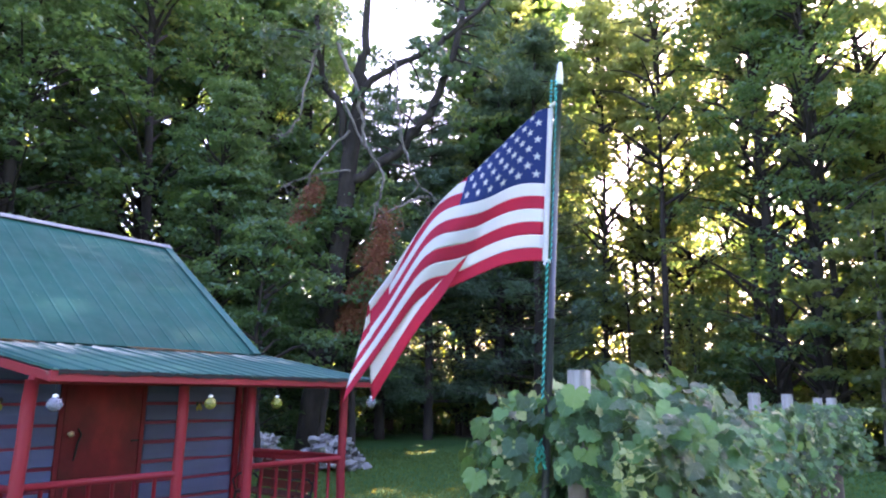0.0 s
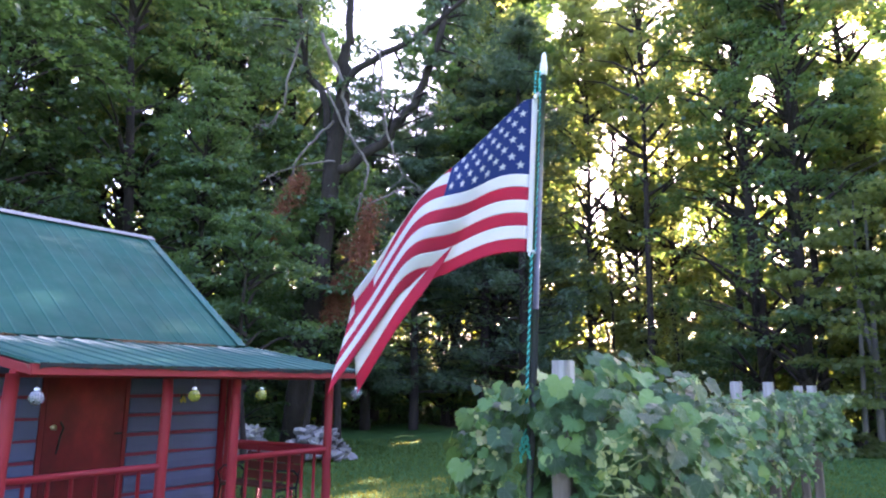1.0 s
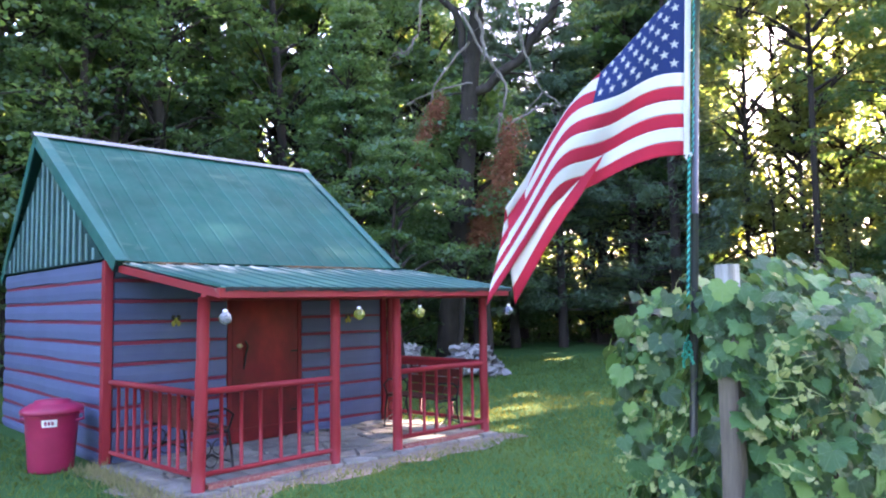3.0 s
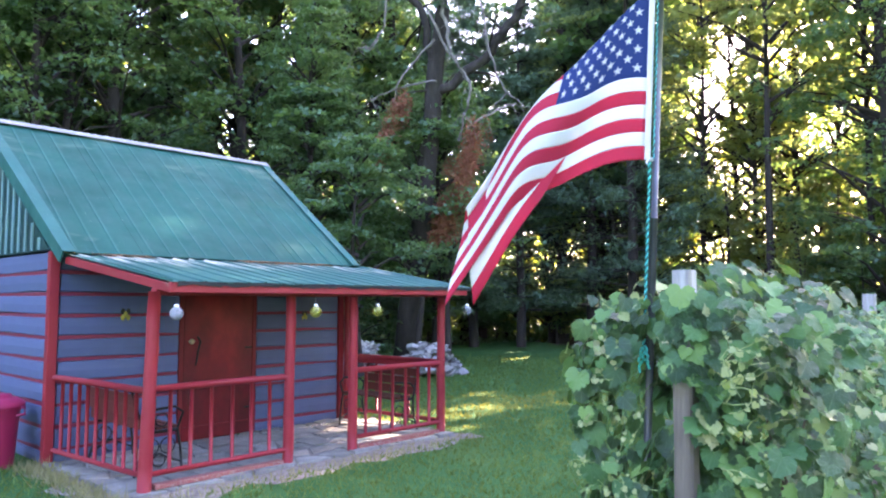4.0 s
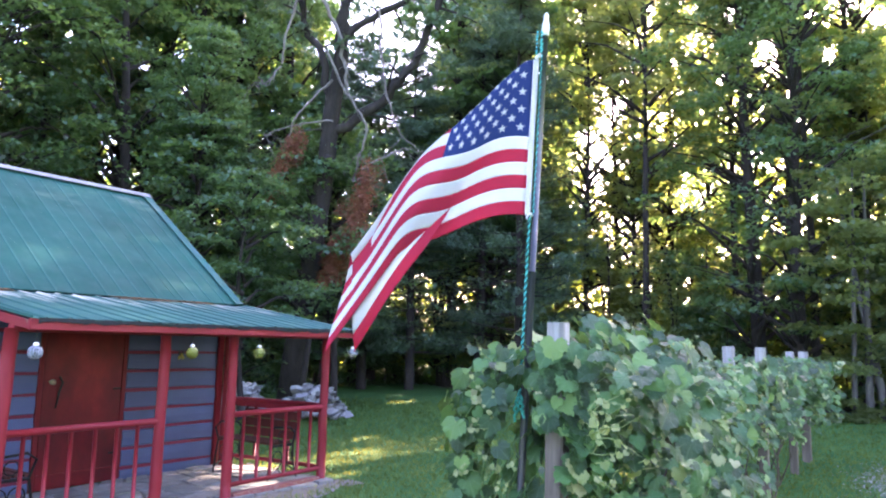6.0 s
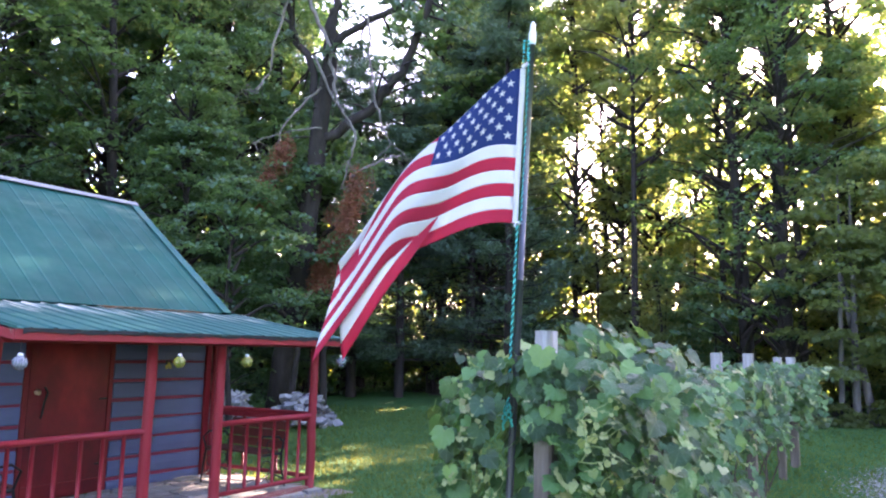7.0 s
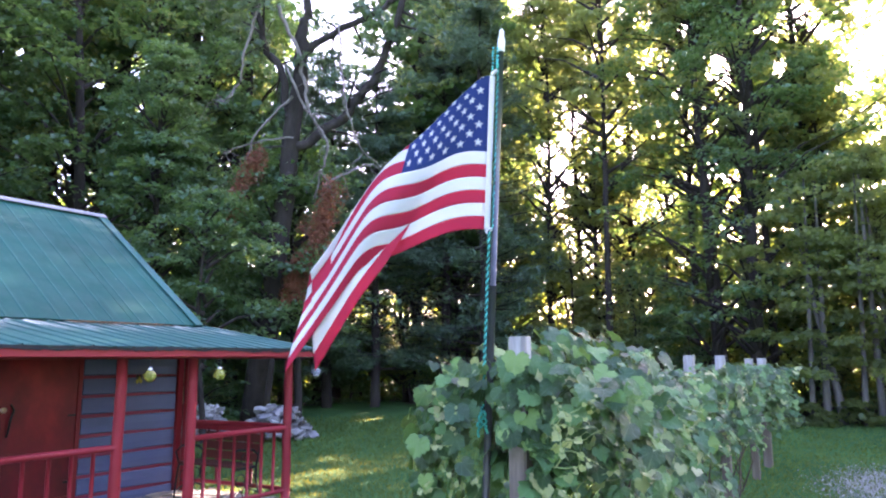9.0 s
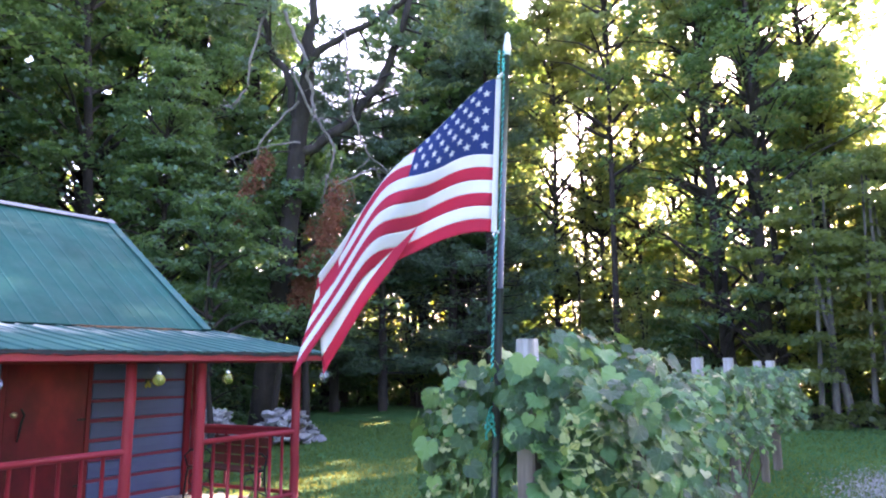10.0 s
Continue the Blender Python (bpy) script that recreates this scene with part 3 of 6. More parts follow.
# ---- porch ----
porch = thing("porch", (0, 0, 0), "red timber porch with railings and a green metal roof", "porch")
PX1 = 3.79
PY0, PZ0, PY1, PZ1 = -0.24, 1.735, 1.56, 2.03
p_run, p_rise = PY1 - PY0, PZ1 - PZ0
P_SLOPE = math.degrees(math.atan2(p_rise, p_run))
p_len = math.hypot(p_run, p_rise)
deck = part("roof_deck", cube(0.0, 0.02, -0.045, PX1 + 0.12, p_len, -0.012), SILL, porch)
deck.matrix_basis = pose(-0.1, PY0, PZ0, P_SLOPE)
n_sheets = 5
w = (PX1 + 0.14) / n_sheets
first = None
for i in range(n_sheets):
    if i < 2:
        first_or_next = part("roof_sheet", ribbed(w - 0.002, p_len + 0.022, 0.185, 0.012, 0.024, 0.004), PORCH_ROOF, deck)
        for v in first_or_next.data.vertices:
            if v.co.y < 0.01:
                v.co.z += 0.012 * noise.noise((v.co.x * 7, i * 9.1, 0)) - 0.004
                v.co.y -= 0.020 + 0.030 * noise.noise((v.co.x * 5, 3, i * 5.3))
        first_or_next.data.materials.append(PORCH_ROOF)
        ob = first_or_next
        first = first or ob
    else:
        ob = link("roof_sheet", first_or_next.data, deck)
    ob.matrix_basis = pose(-0.02 + i * w, -0.012, 0.002 * (i % 2) + 0.012)
# the first sheet and the deck are cut to the slanting edge of the porch
for me, off in ((first.data, -0.12), (deck.data, -0.10)):
    for v in me.vertices:
        edge = 0.05 - 0.19 * v.co.y / p_len - off
        v.co.x = max(v.co.x, edge)

part("fascia", cube(0.045, -0.262, 1.648, 3.75, -0.222, 1.738, bevel=0.006), RED, porch, "red painted front fascia board")
for x, skew in ((-0.135, -5.9), (3.72, 0.0)):
    bm = bmesh.new()
    box(bm, 0.0, -p_len * (1.005 if skew else 1.0), -0.084, 0.035, -0.04, -0.010, bevel=0.005)
    part("rafter_fascia", bm, RED, porch, "red painted sloping fascia board").matrix_basis = pose(x, PY1, PZ1, 0, 0, -skew) @ pose(0, 0, 0, P_SLOPE)
bm = bmesh.new()
rnd = random.Random(77)
x, cols = 0.10, []
while x < 3.80:
    drop = 0.022 + 0.016 * noise.noise((x * 6, 1.3, 0)) + rnd.uniform(0, 0.010)
    cols.append([bm.verts.new((x, y, z)) for y, z in ((-0.276, 1.742), (-0.278, 1.732 - drop), (-0.270, 1.732 - drop), (-0.268, 1.742))])
    x += rnd.uniform(0.012, 0.03)
for a, b in zip(cols, cols[1:]):
    for k in range(4):
        bm.faces.new((a[k], b[k], b[(k + 1) % 4], a[(k + 1) % 4]))
bmesh.ops.recalc_face_normals(bm, faces=bm.faces)
part("tar_strip", bm, TAR, porch, "ragged black tar paper edge under the roof sheets")
part("front_beam", cube(0.03, -0.05, 1.63, 3.66, 0.05, 1.69, bevel=0.006), RED, porch)
for x in (0.6, 1.2, 1.8, 2.4, 3.0):
    part("rafter", cube(x, 0.36, -0.11, x + 0.04, p_len - 0.06, -0.05), DOOR_RED, porch).matrix_basis = pose(0, PY0 + 0.0, PZ0, P_SLOPE)


def round_post(x, y, h, r, seed, lean=0.0):
    rnd = random.Random(seed)
    bm = bmesh.new()
    n = 7
    pts = [(x + lean * i / n + rnd.uniform(-0.004, 0.004), y + rnd.uniform(-0.004, 0.004), h * i / n) for i in range(n + 1)]
    tube(bm, pts, [r * (1.06 - 0.1 * i / n) * rnd.uniform(0.97, 1.03) for i in range(n + 1)], 14)
    return smooth(part("post", bm, RED, porch, "round red painted porch post"))


for i, (x, y, h, lean) in enumerate(((-0.005, 0.0, 1.66, 0.045), (1.40, 0.0, 1.64, 0.01), (2.205, 0.0, 1.64, 0.0), (3.57, 0.0, 1.64, 0.0), (3.47, 1.60, 1.95, 0.0))):
    round_post(x, y, h, 0.049 if i else 0.054, i, lean)


def railing(a, b, n, top=0.85, low=0.16):
    a, b = Vector(a), Vector(b)
    rnd = random.Random(int(a.x * 10 + b.y * 7 + n))
    r = thing("railing", (0, 0, 0), "", "")
    r.parent = porch
    for key in ("label", "category", "group", "kind"):
        if key in r:
            del r[key]
    d = (b - a).normalized()
    bm = bmesh.new()
    tube(bm, [a - d * 0.01 + Vector((0, 0, top)), (a + b) / 2 + Vector((0, 0, top + 0.004)), b + d * 0.01 + Vector((0, 0, top))], 0.030, 10)
    smooth(part("top_rail", bm, RED, r))
    bm = bmesh.new()
    tube(bm, [a + Vector((0, 0, low)), b + Vector((0, 0, low))], 0.024, 8)
    smooth(part("bottom_rail", bm, RED, r))
    for i in range(n):
        p = a + (b - a) * ((i + 1) / (n + 1)) + d * rnd.uniform(-0.01, 0.01)
        bm = bmesh.new()
        tube(bm, [p + Vector((rnd.uniform(-0.006, 0.006), 0, low)), p + Vector((0, 0, top))], 0.0175, 8)
        smooth(part("baluster", bm, RED, r))
    return r


railing((0, 0, 0), (1.386, 0, 0), 6)
railing((2.204, 0, 0), (3.567, 0, 0), 6)
railing((-0.13, 1.66, 0), (0, 0, 0), 9, 0.84, 0.15)
railing((3.46, 1.58, 0), (3.567, 0, 0), 2, 0.86, 0.17)
board = part("rail_board", cube(-0.014, 0.04, -0.05, 0.014, 1.55, 0.05, bevel=0.005), RED, porch, "red painted board rail at the end of the porch")
board.matrix_basis = pose(3.567, 0, 0.83, 0, 0, 3.8)
for x0, x1 in ((0.07, 1.32), (2.27, 3.5)):
    part("sill_board", cube(x0, -0.05, 0.035, x1, 0.04, 0.075, bevel=0.006), SILL, porch, "faded red ground sill board")

# flagstone floor of the porch, laid in mortar
floor_bed = part("floor_bed", cube(-0.17, -0.075, -0.02, 3.60, 1.70, 0.020, bevel=0.006), MORTAR, porch, "grey mortar bed of the porch floor")
rnd = random.Random(5)
nx, ny = 13, 7
gx = [[-0.22 + 3.84 * (i + (rnd.uniform(-0.36, 0.36) if 0 < i < nx else rnd.uniform(-0.22, 0.16))) / nx for j in range(ny + 1)] for i in range(nx + 1)]
gy = [[-0.14 + 1.83 * (j + (rnd.uniform(-0.34, 0.34) if 0 < j < ny else rnd.uniform(-0.15, 0.30) if j == 0 else 0)) / ny for j in range(ny + 1)] for i in range(nx + 1)]
for i in range(nx):
    for j in range(ny):
        quad = [Vector((gx[a][b], gy[a][b], 0)) for a, b in ((i, j), (i + 1, j), (i + 1, j + 1), (i, j + 1))]
        c = sum(quad, Vector()) / 4
        ring = []
        for a, b in zip(quad, quad[1:] + quad[:1]):
            ring += [c + (a - c) * rnd.uniform(0.82, 0.93), c + ((a + b) / 2 - c) * rnd.uniform(0.88, 0.99)]
        bm = bmesh.new()
        h = 0.030 + rnd.uniform(0, 0.016)
        lo = [bm.verts.new((p.x, p.y, 0.01)) for p in ring]
        hi = [bm.verts.new((c.x + (p.x - c.x) * 0.97, c.y + (p.y - c.y) * 0.97, h + rnd.uniform(-0.003, 0.003))) for p in ring]
        bm.faces.new(hi)
        for k in range(8):
            bm.faces.new((lo[k], lo[(k + 1) % 8], hi[(k + 1) % 8], hi[k]))
        part("flagstone", bm, FLAG_STONE, floor_bed)

# bare soil round the porch, with weeds at its edge
bm = bmesh.new()
rnd = random.Random(15)
ring = []
for k in range(60):
    f = k / 60 * 4
    side, g = int(f), f - int(f)
    x, y = ((-0.42 + 4.2 * g, -0.46), (3.78, -0.46 + 2.1 * g), (3.78 - 4.2 * g, 1.64), (-0.42, 1.64 - 2.1 * g))[side]
    ring.append(bm.verts.new((x + rnd.uniform(-0.13, 0.13), y + rnd.uniform(-0.14, 0.12), 0.006)))
mid = bm.verts.new((1.7, 0.6, 0.006))
for k in range(60):
    bm.faces.new((mid, ring[k], ring[(k + 1) % 60]))
tagged(part("soil", bm, SOIL), "bare grey brown soil round the porch floor", "soil", kind="structure")
rs = np.random.RandomState(16)
k = 1900
t = rs.uniform(0, 1, k)
front = rs.uniform(0, 1, k) < 0.42
x = np.where(front, -0.45 + 4.2 * t, -0.32 + rs.normal(size=k) * 0.08)
y = np.where(front, -0.33 + rs.normal(size=k) * 0.10, -0.3 + 2.1 * t)
h = 0.03 + 0.07 * rs.uniform(0, 1, k) ** 2 + np.where(front, 0, 0.06 * rs.uniform(0, 1, k))
a = rs.uniform(0, 2 * np.pi, k)
v = np.empty((k, 3, 3))
v[:, 0] = np.stack([x - 0.005 * np.cos(a), y - 0.005 * np.sin(a), 0 * x], -1)
v[:, 1] = np.stack([x + 0.005 * np.cos(a), y + 0.005 * np.sin(a), 0 * x], -1)
v[:, 2] = np.stack([x + h * 0.5 * rs.normal(size=k), y + h * 0.5 * rs.normal(size=k), h], -1)
DRY = foliage("dry_grass", (0.10, 0.14, 0.05), (0.36, 0.30, 0.15), (0.3, 0.3, 0.1), 0.25, 0.7)
tagged(link("weeds", arrays("weeds", v.reshape(-1, 3), np.arange(k * 3).reshape(-1, 3), DRY)), "dry weeds along the edge of the porch", "weeds", kind="stuff")

# needles and debris caught where the two roofs meet
rs = np.random.RandomState(8)
k = 2600
x = rs.uniform(0.2, 3.3, k) + 0.15 * rs.normal(size=k)
y = PY1 - np.abs(rs.normal(size=k)) * 0.10 - 0.03
z = PZ1 + (y - PY1) * math.tan(radians(P_SLOPE)) + 0.03 + rs.uniform(0, 0.008, k)
keep = np.sin(x * 3.1 + 1) + 0.5 * np.sin(x * 7) > -0.4
c = np.stack([x, y, z], -1)[keep]
v, f = leaf_quads(c, np.tile([0, -0.15, 1.0], (len(c), 1)) + rs.normal(size=c.shape) * 0.15, 0.05, rs, 0.16, 0.02)
tagged(link("needle_litter", arrays("needle_litter", v, f, NEEDLE_LITTER)), "brown pine needles lying on the porch roof", "debris", kind="stuff")


# ---- flagpole and flag ----
POLE = Vector((0.692, -4.225, 0))
SIDE = Vector((-0.42, 0.90, 0)).normalized()
FRONT = Vector((-0.90, -0.42, 0)).normalized()
POLE_FOOT = POLE + SIDE * 0.17
POLE_POSE = Matrix.Translation(POLE_FOOT) @ Vector((0, 0, 1)).rotation_difference(POLE + Vector((0, 0, 3.43)) - POLE_FOOT).to_matrix().to_4x4()
flagpole = thing("flagpole", POLE, "dark metal flagpole with teal rope halyard", "flagpole")
flagpole.matrix_basis = POLE_POSE
bm = bmesh.new()
tube(bm, [(0, 0, 0), (0, 0, 1.2), (0, 0, 2.0)], [0.0195, 0.019, 0.0185], 16)
smooth(part("lower_pole", bm, POLE_BLACK, flagpole, "black painted lower pole"))
bm = bmesh.new()
tube(bm, [(0, 0, 2.0), (0, 0, 2.7), (0, 0, 3.33)], [0.0170, 0.0165, 0.016], 16)
smooth(part("upper_pole", bm, POLE_METAL, flagpole, "grey steel upper pole"))
bm = lathe(bmesh.new(), [(0.018, 3.31), (0.021, 3.315), (0.021, 3.37), (0.018, 3.385), (0.015, 3.40), (0.013, 3.43), (0.005, 3.445)], 16)
smooth(part("cap", bm, WHITE_PLASTIC, flagpole, "white plastic pole cap"))


def rope(name, mat, z0, z1, off, phase, radius=0.0050, wind=0.0045):
    bm = bmesh.new()
    n = int((z1 - z0) / 0.006)
    pts = []
    for i in range(n + 1):
        z = z0 + (z1 - z0) * i / n
        a = z * 2 * math.pi / 0.036 + phase
        pts.append(SIDE * (off + wind * math.cos(a)) + FRONT * (0.022 + wind * math.sin(a)) + Vector((0, 0, z)))
    tube(bm, pts, radius, 6)
    return smooth(part(name, bm, mat, flagpole))


rope("rope_strand", ROPE_TEAL, 1.35, 2.30, 0.030, 0.0)
rope("rope_strand", ROPE_DARK, 1.35, 2.30, 0.030, math.pi)
rope("halyard", ROPE_TEAL, 2.30, 3.26, 0.012, 0.0, 0.0026, 0.0028)
rope("halyard", ROPE_DARK, 2.30, 3.30, 0.014, math.pi, 0.0026, 0.0028)
bm = bmesh.new()
rnd = random.Random(3)
for i in range(26):
    f = i / 25
    c = SIDE * (0.030 + (0.010 + 0.016 * f) * math.cos(i * 2.3)) + FRONT * (0.034 + 0.014 * math.sin(i * 2.3)) + Vector((0, 0, 1.355 - 0.085 * f))
    bmesh.ops.create_icosphere(bm, subdivisions=1, radius=0.0085, matrix=Matrix.Translation(c))
tube(bm, [SIDE * 0.03 + FRONT * 0.03 + Vector((0, 0, 1.29)), SIDE * 0.05 + FRONT * 0.03 + Vector((0, 0, 1.25)), SIDE * 0.045 + FRONT * 0.03 + Vector((0, 0, 1.22))], 0.007, 6)
tube(bm, [SIDE * 0.02 + FRONT * 0.03 + Vector((0, 0, 1.29)), SIDE * 0.0 + FRONT * 0.035 + Vector((0, 0, 1.24))], 0.007, 6)
smooth(part("knot", bm, ROPE_TEAL, flagpole, "knotted teal rope end"))
bm = bmesh.new()
for i in range(22):
    c = SIDE * (0.026 + 0.016 * math.cos(i * 2.1)) + FRONT * (0.024 + 0.012 * math.sin(i * 1.7)) + Vector((0, 0, 3.20 + 0.006 * i))
    bmesh.ops.create_icosphere(bm, subdivisions=1, radius=0.007, matrix=Matrix.Translation(c))
smooth(part("knot", bm, ROPE_TEAL, flagpole, "teal knot at the top corner of the flag"))

FLY, HOIST_TOP, HOIST_LOW = 1.52, 3.18, 2.285
N_U, N_V = 60, 104


def smoothstep(x):
    x = min(1.0, max(0.0, x))
    return x * x * (3 - 2 * x)


def flag_rows():
    """The hanging cloth: a point for each step along the fly and down the hoist; its upper strip is folded over behind."""
    rows = []
    for j in range(N_V + 1):
        v = j / N_V
        x, z = 0.010, 0.0
        row = []
        for i in range(N_U + 1):
            u = i / N_U
            bend = smoothstep(u / (0.06 + 0.34 * v ** 1.4))
            th = radians(-5 * (1 - bend) + (47 + 14 * u) * bend)
            crease = 0.050 + 0.385 * smoothstep(u / 0.60)
            slope = 1.04 + 0.38 * smoothstep(u / 0.45)
            away = math.sqrt((v - crease) ** 2 + 0.0004) - 0.006
            down = (HOIST_TOP - HOIST_LOW) * away * slope * (1.0 if v > crease else 0.9)
            d = -0.035 * smoothstep((crease - v) / 0.07) * smoothstep(u / 0.1)
            d += 0.050 * smoothstep(u * 2.5) * math.sin(2 * math.pi * (1.15 * (v - crease) - 0.5 * u) + 0.4)
            d += 0.030 * smoothstep(u * 3) * math.sin(2 * math.pi * (1.7 * u + 0.3 * v) + 0.8)
            row.append((x + 0.03 * smoothstep(u * 3) * math.sin(2.6 * v), -d, HOIST_TOP - down - z))
            x += math.cos(th) * FLY / N_U
            z += math.sin(th) * FLY / N_U
        rows.append(row)
    return [[SIDE * (0.017 + h) - FRONT * (d - 0.005) + Vector((0, 0, z)) for h, d, z in row] for row in rows]


CLOTH = flag_rows()


def cloth_at(u, v):
    """A point of the cloth and its normal."""
    x, y = min(u, 0.9999) * N_U, min(v, 0.9999) * N_V
    i, j = int(x), int(y)
    a, b = x - i, y - j
    c = CLOTH
    p = (c[j][i] * (1 - a) + c[j][i + 1] * a) * (1 - b) + (c[j + 1][i] * (1 - a) + c[j + 1][i + 1] * a) * b
    n = (c[j][i + 1] - c[j][i]).cross(c[j + 1][i] - c[j][i])
    n = n.normalized() if n.length > 1e-9 else FRONT
    return p, n


def cloth_patch(u0, u1, v0, v1, lift=0.0):
    bm = bmesh.new()
    nu, nv = max(2, int((u1 - u0) * N_U)), max(2, int((v1 - v0) * N_V))
    grid = []
    for side in (1, -1):
        g = []
        for j in range(nv + 1):
            r = []
            for i in range(nu + 1):
                p, n = cloth_at(u0 + (u1 - u0) * i / nu, v0 + (v1 - v0) * j / nv)
                r.append(bm.verts.new(p + n * side * (0.0012 + lift)))
            g.append(r)
        grid.append(g)
        for j in range(nv):
            for i in range(nu):
                q = (g[j][i], g[j][i + 1], g[j + 1][i + 1], g[j + 1][i])
                bm.faces.new(q if side > 0 else q[::-1])
    rim = lambda g: g[0] + [r[-1] for r in g[1:]] + g[-1][-2::-1] + [r[0] for r in g[-2:0:-1]]
    a, b = rim(grid[0]), rim(grid[1])
    for k in range(len(a)):
        bm.faces.new((a[k], b[k], b[(k + 1) % len(a)], a[(k + 1) % len(a)]))
    return bm


flag = thing("flag", POLE, "red white and blue striped flag with white stars, hanging in folds", "flag")
flag.matrix_basis = POLE_POSE
HEADER, CANTON = 0.020, 0.40
smooth(part("header", cloth_patch(0.0, HEADER, 0, 1), CLOTH_WHITE, flag, "white canvas hoist band"))
for k in range(13):
    u0 = CANTON if k < 7 else HEADER
    smooth(part("stripe", cloth_patch(u0, 1.0, k / 13, (k + 1) / 13), CLOTH_RED if k % 2 == 0 else CLOTH_WHITE, flag, "red stripe" if k % 2 == 0 else "white stripe"))
canton = smooth(part("canton", cloth_patch(HEADER, CANTON, 0, 7 / 13), CLOTH_BLUE, flag, "dark blue canton with white stars"))
for r in range(9):
    for c in range(6 if r % 2 == 0 else 5):
        su = HEADER + (CANTON - HEADER) * ((c + 0.5) / 6 if r % 2 == 0 else (c + 1) / 6)
        sv = 7 / 13 * (r + 1) / 10
        ru, rv = 0.026 / FLY, 0.026 / 0.915
        for side in (1, -1):
            bm = bmesh.new()
            ring = []
            for q in range(10):
                rad = 1.0 if q % 2 == 0 else 0.40
                w = math.pi * q / 5
                p, n = cloth_at(max(0.001, su + ru * rad * math.sin(w)), max(0.001, sv - rv * rad * math.cos(w)))
                ring.append(bm.verts.new(p + n * side * 0.0032))
            p, n = cloth_at(su, sv)
            mid = bm.verts.new(p + n * side * 0.0034)
            for q in range(10):
                t = (mid, ring[q], ring[(q + 1) % 10])
                bm.faces.new(t if side > 0 else t[::-1])
            part("star", bm, CLOTH_WHITE, canton)
for z in (HOIST_TOP + 0.015, HOIST_LOW + 0.02):
    bm = bmesh.new()
    tube(bm, [SIDE * 0.015 + FRONT * 0.024 + Vector((0, 0, z)), SIDE * 0.045 + FRONT * 0.010 + Vector((0, 0, z - 0.02))], 0.011, 8)
    smooth(part("clip", bm, WHITE_PLASTIC, flag, "white plastic halyard clip"))

# ---- trash can beside the cabin ----
can = thing("trash_can", (-0.56, 2.04, 0), "magenta plastic trash can with a domed lid on the grass", "trash can")
bm = lathe(bmesh.new(), [(0.20, 0.0), (0.205, 0.02), (0.225, 0.30), (0.228, 0.32), (0.243, 0.52), (0.252, 0.54), (0.255, 0.575)], 32)
smooth(part("body", bm, CAN_PINK, can))
smooth(part("lid", lathe(bmesh.new(), [(0.262, 0.555), (0.285, 0.56), (0.285, 0.60), (0.27, 0.615), (0.20, 0.655), (0.17, 0.66), (0.16, 0.685), (0.08, 0.695), (0.02, 0.696)], 32), CAN_PINK, can, "domed magenta lid"))
for s in (-1, 1):
    bm = bmesh.new()
    tube(bm, [(s * 0.24 * 0.7, -s * 0.24 * 0.7, 0.56), (s * 0.315 * 0.7, -s * 0.315 * 0.7, 0.565), (s * 0.32 * 0.7, -s * 0.32 * 0.7, 0.50), (s * 0.24 * 0.7, -s * 0.24 * 0.7, 0.485)], 0.016, 8)
    smooth(part("handle", bm, CAN_DARK, can))
a0 = math.atan2(-0.93, -0.36)
bm = bmesh.new()
cols = []
for i in range(7):
    a = a0 + (i - 3) * 0.09
    cols.append([bm.verts.new((0.2545 * math.cos(a) * (1 + dz), 0.2545 * math.sin(a) * (1 + dz), z)) for z, dz in ((0.45, -0.035), (0.52, -0.008))])
for a, b in zip(cols, cols[1:]):
    bm.faces.new((a[0], b[0], b[1], a[1]))
tag = part("sticker", bm, WHITE_PLASTIC, can, "white sticker with dark bars of print")
bm = bmesh.new()
for k in range(3):
    a, b = a0 - 0.17 + k * 0.12, a0 - 0.17 + k * 0.12 + 0.08
    q = [bm.verts.new((0.2575 * (1 + dz) * math.cos(w), 0.2575 * (1 + dz) * math.sin(w), z)) for w, z, dz in ((a, 0.468, -0.028), (b, 0.468, -0.028), (b, 0.503, -0.015), (a, 0.503, -0.015))]
    bm.faces.new(q)
part("print_bars", bm, CAN_DARK, tag)


# ---- hanging globes under the porch fascia ----
def globe(at, mat, label):
    g = thing("hanging_globe", at, label, "globe light", "globes under the porch eave")
    bm = bmesh.new()
    bmesh.ops.create_uvsphere(bm, u_segments=20, v_segments=12, radius=0.057, matrix=Matrix.Translation((0, 0, -0.172)))
    smooth(part("globe", bm, mat, g))
    smooth(part("cap", lathe(bmesh.new(), [(0.021, -0.124), (0.021, -0.106), (0.016, -0.098), (0.006, -0.096)], 14), WHITE_PLASTIC, g, "pale plastic cap"))
    bm = bmesh.new()
    tube(bm, [(0, 0, -0.100), (0, 0, -0.02), (0.0, 0.008, 0.0), (0, 0.022, 0.006), (0, 0.03, 0.0)], 0.003, 6)
    smooth(part("hook", bm, IRON, g))
    return g


for x, z, m, l in ((0.105, 1.650, GLOBE_CLEAR, "clear crackled glass globe hanging from the fascia"), (1.515, 1.650, GLOBE_YELLOW, "yellow crackled glass globe hanging from the fascia"),
                   (2.315, 1.648, GLOBE_YELLOW, "yellow crackled glass globe hanging from the fascia"), (3.755, 1.645, GLOBE_CLEAR, "clear crackled glass globe hanging at the eave corner")):
    globe((x, -0.255, z), m, l)


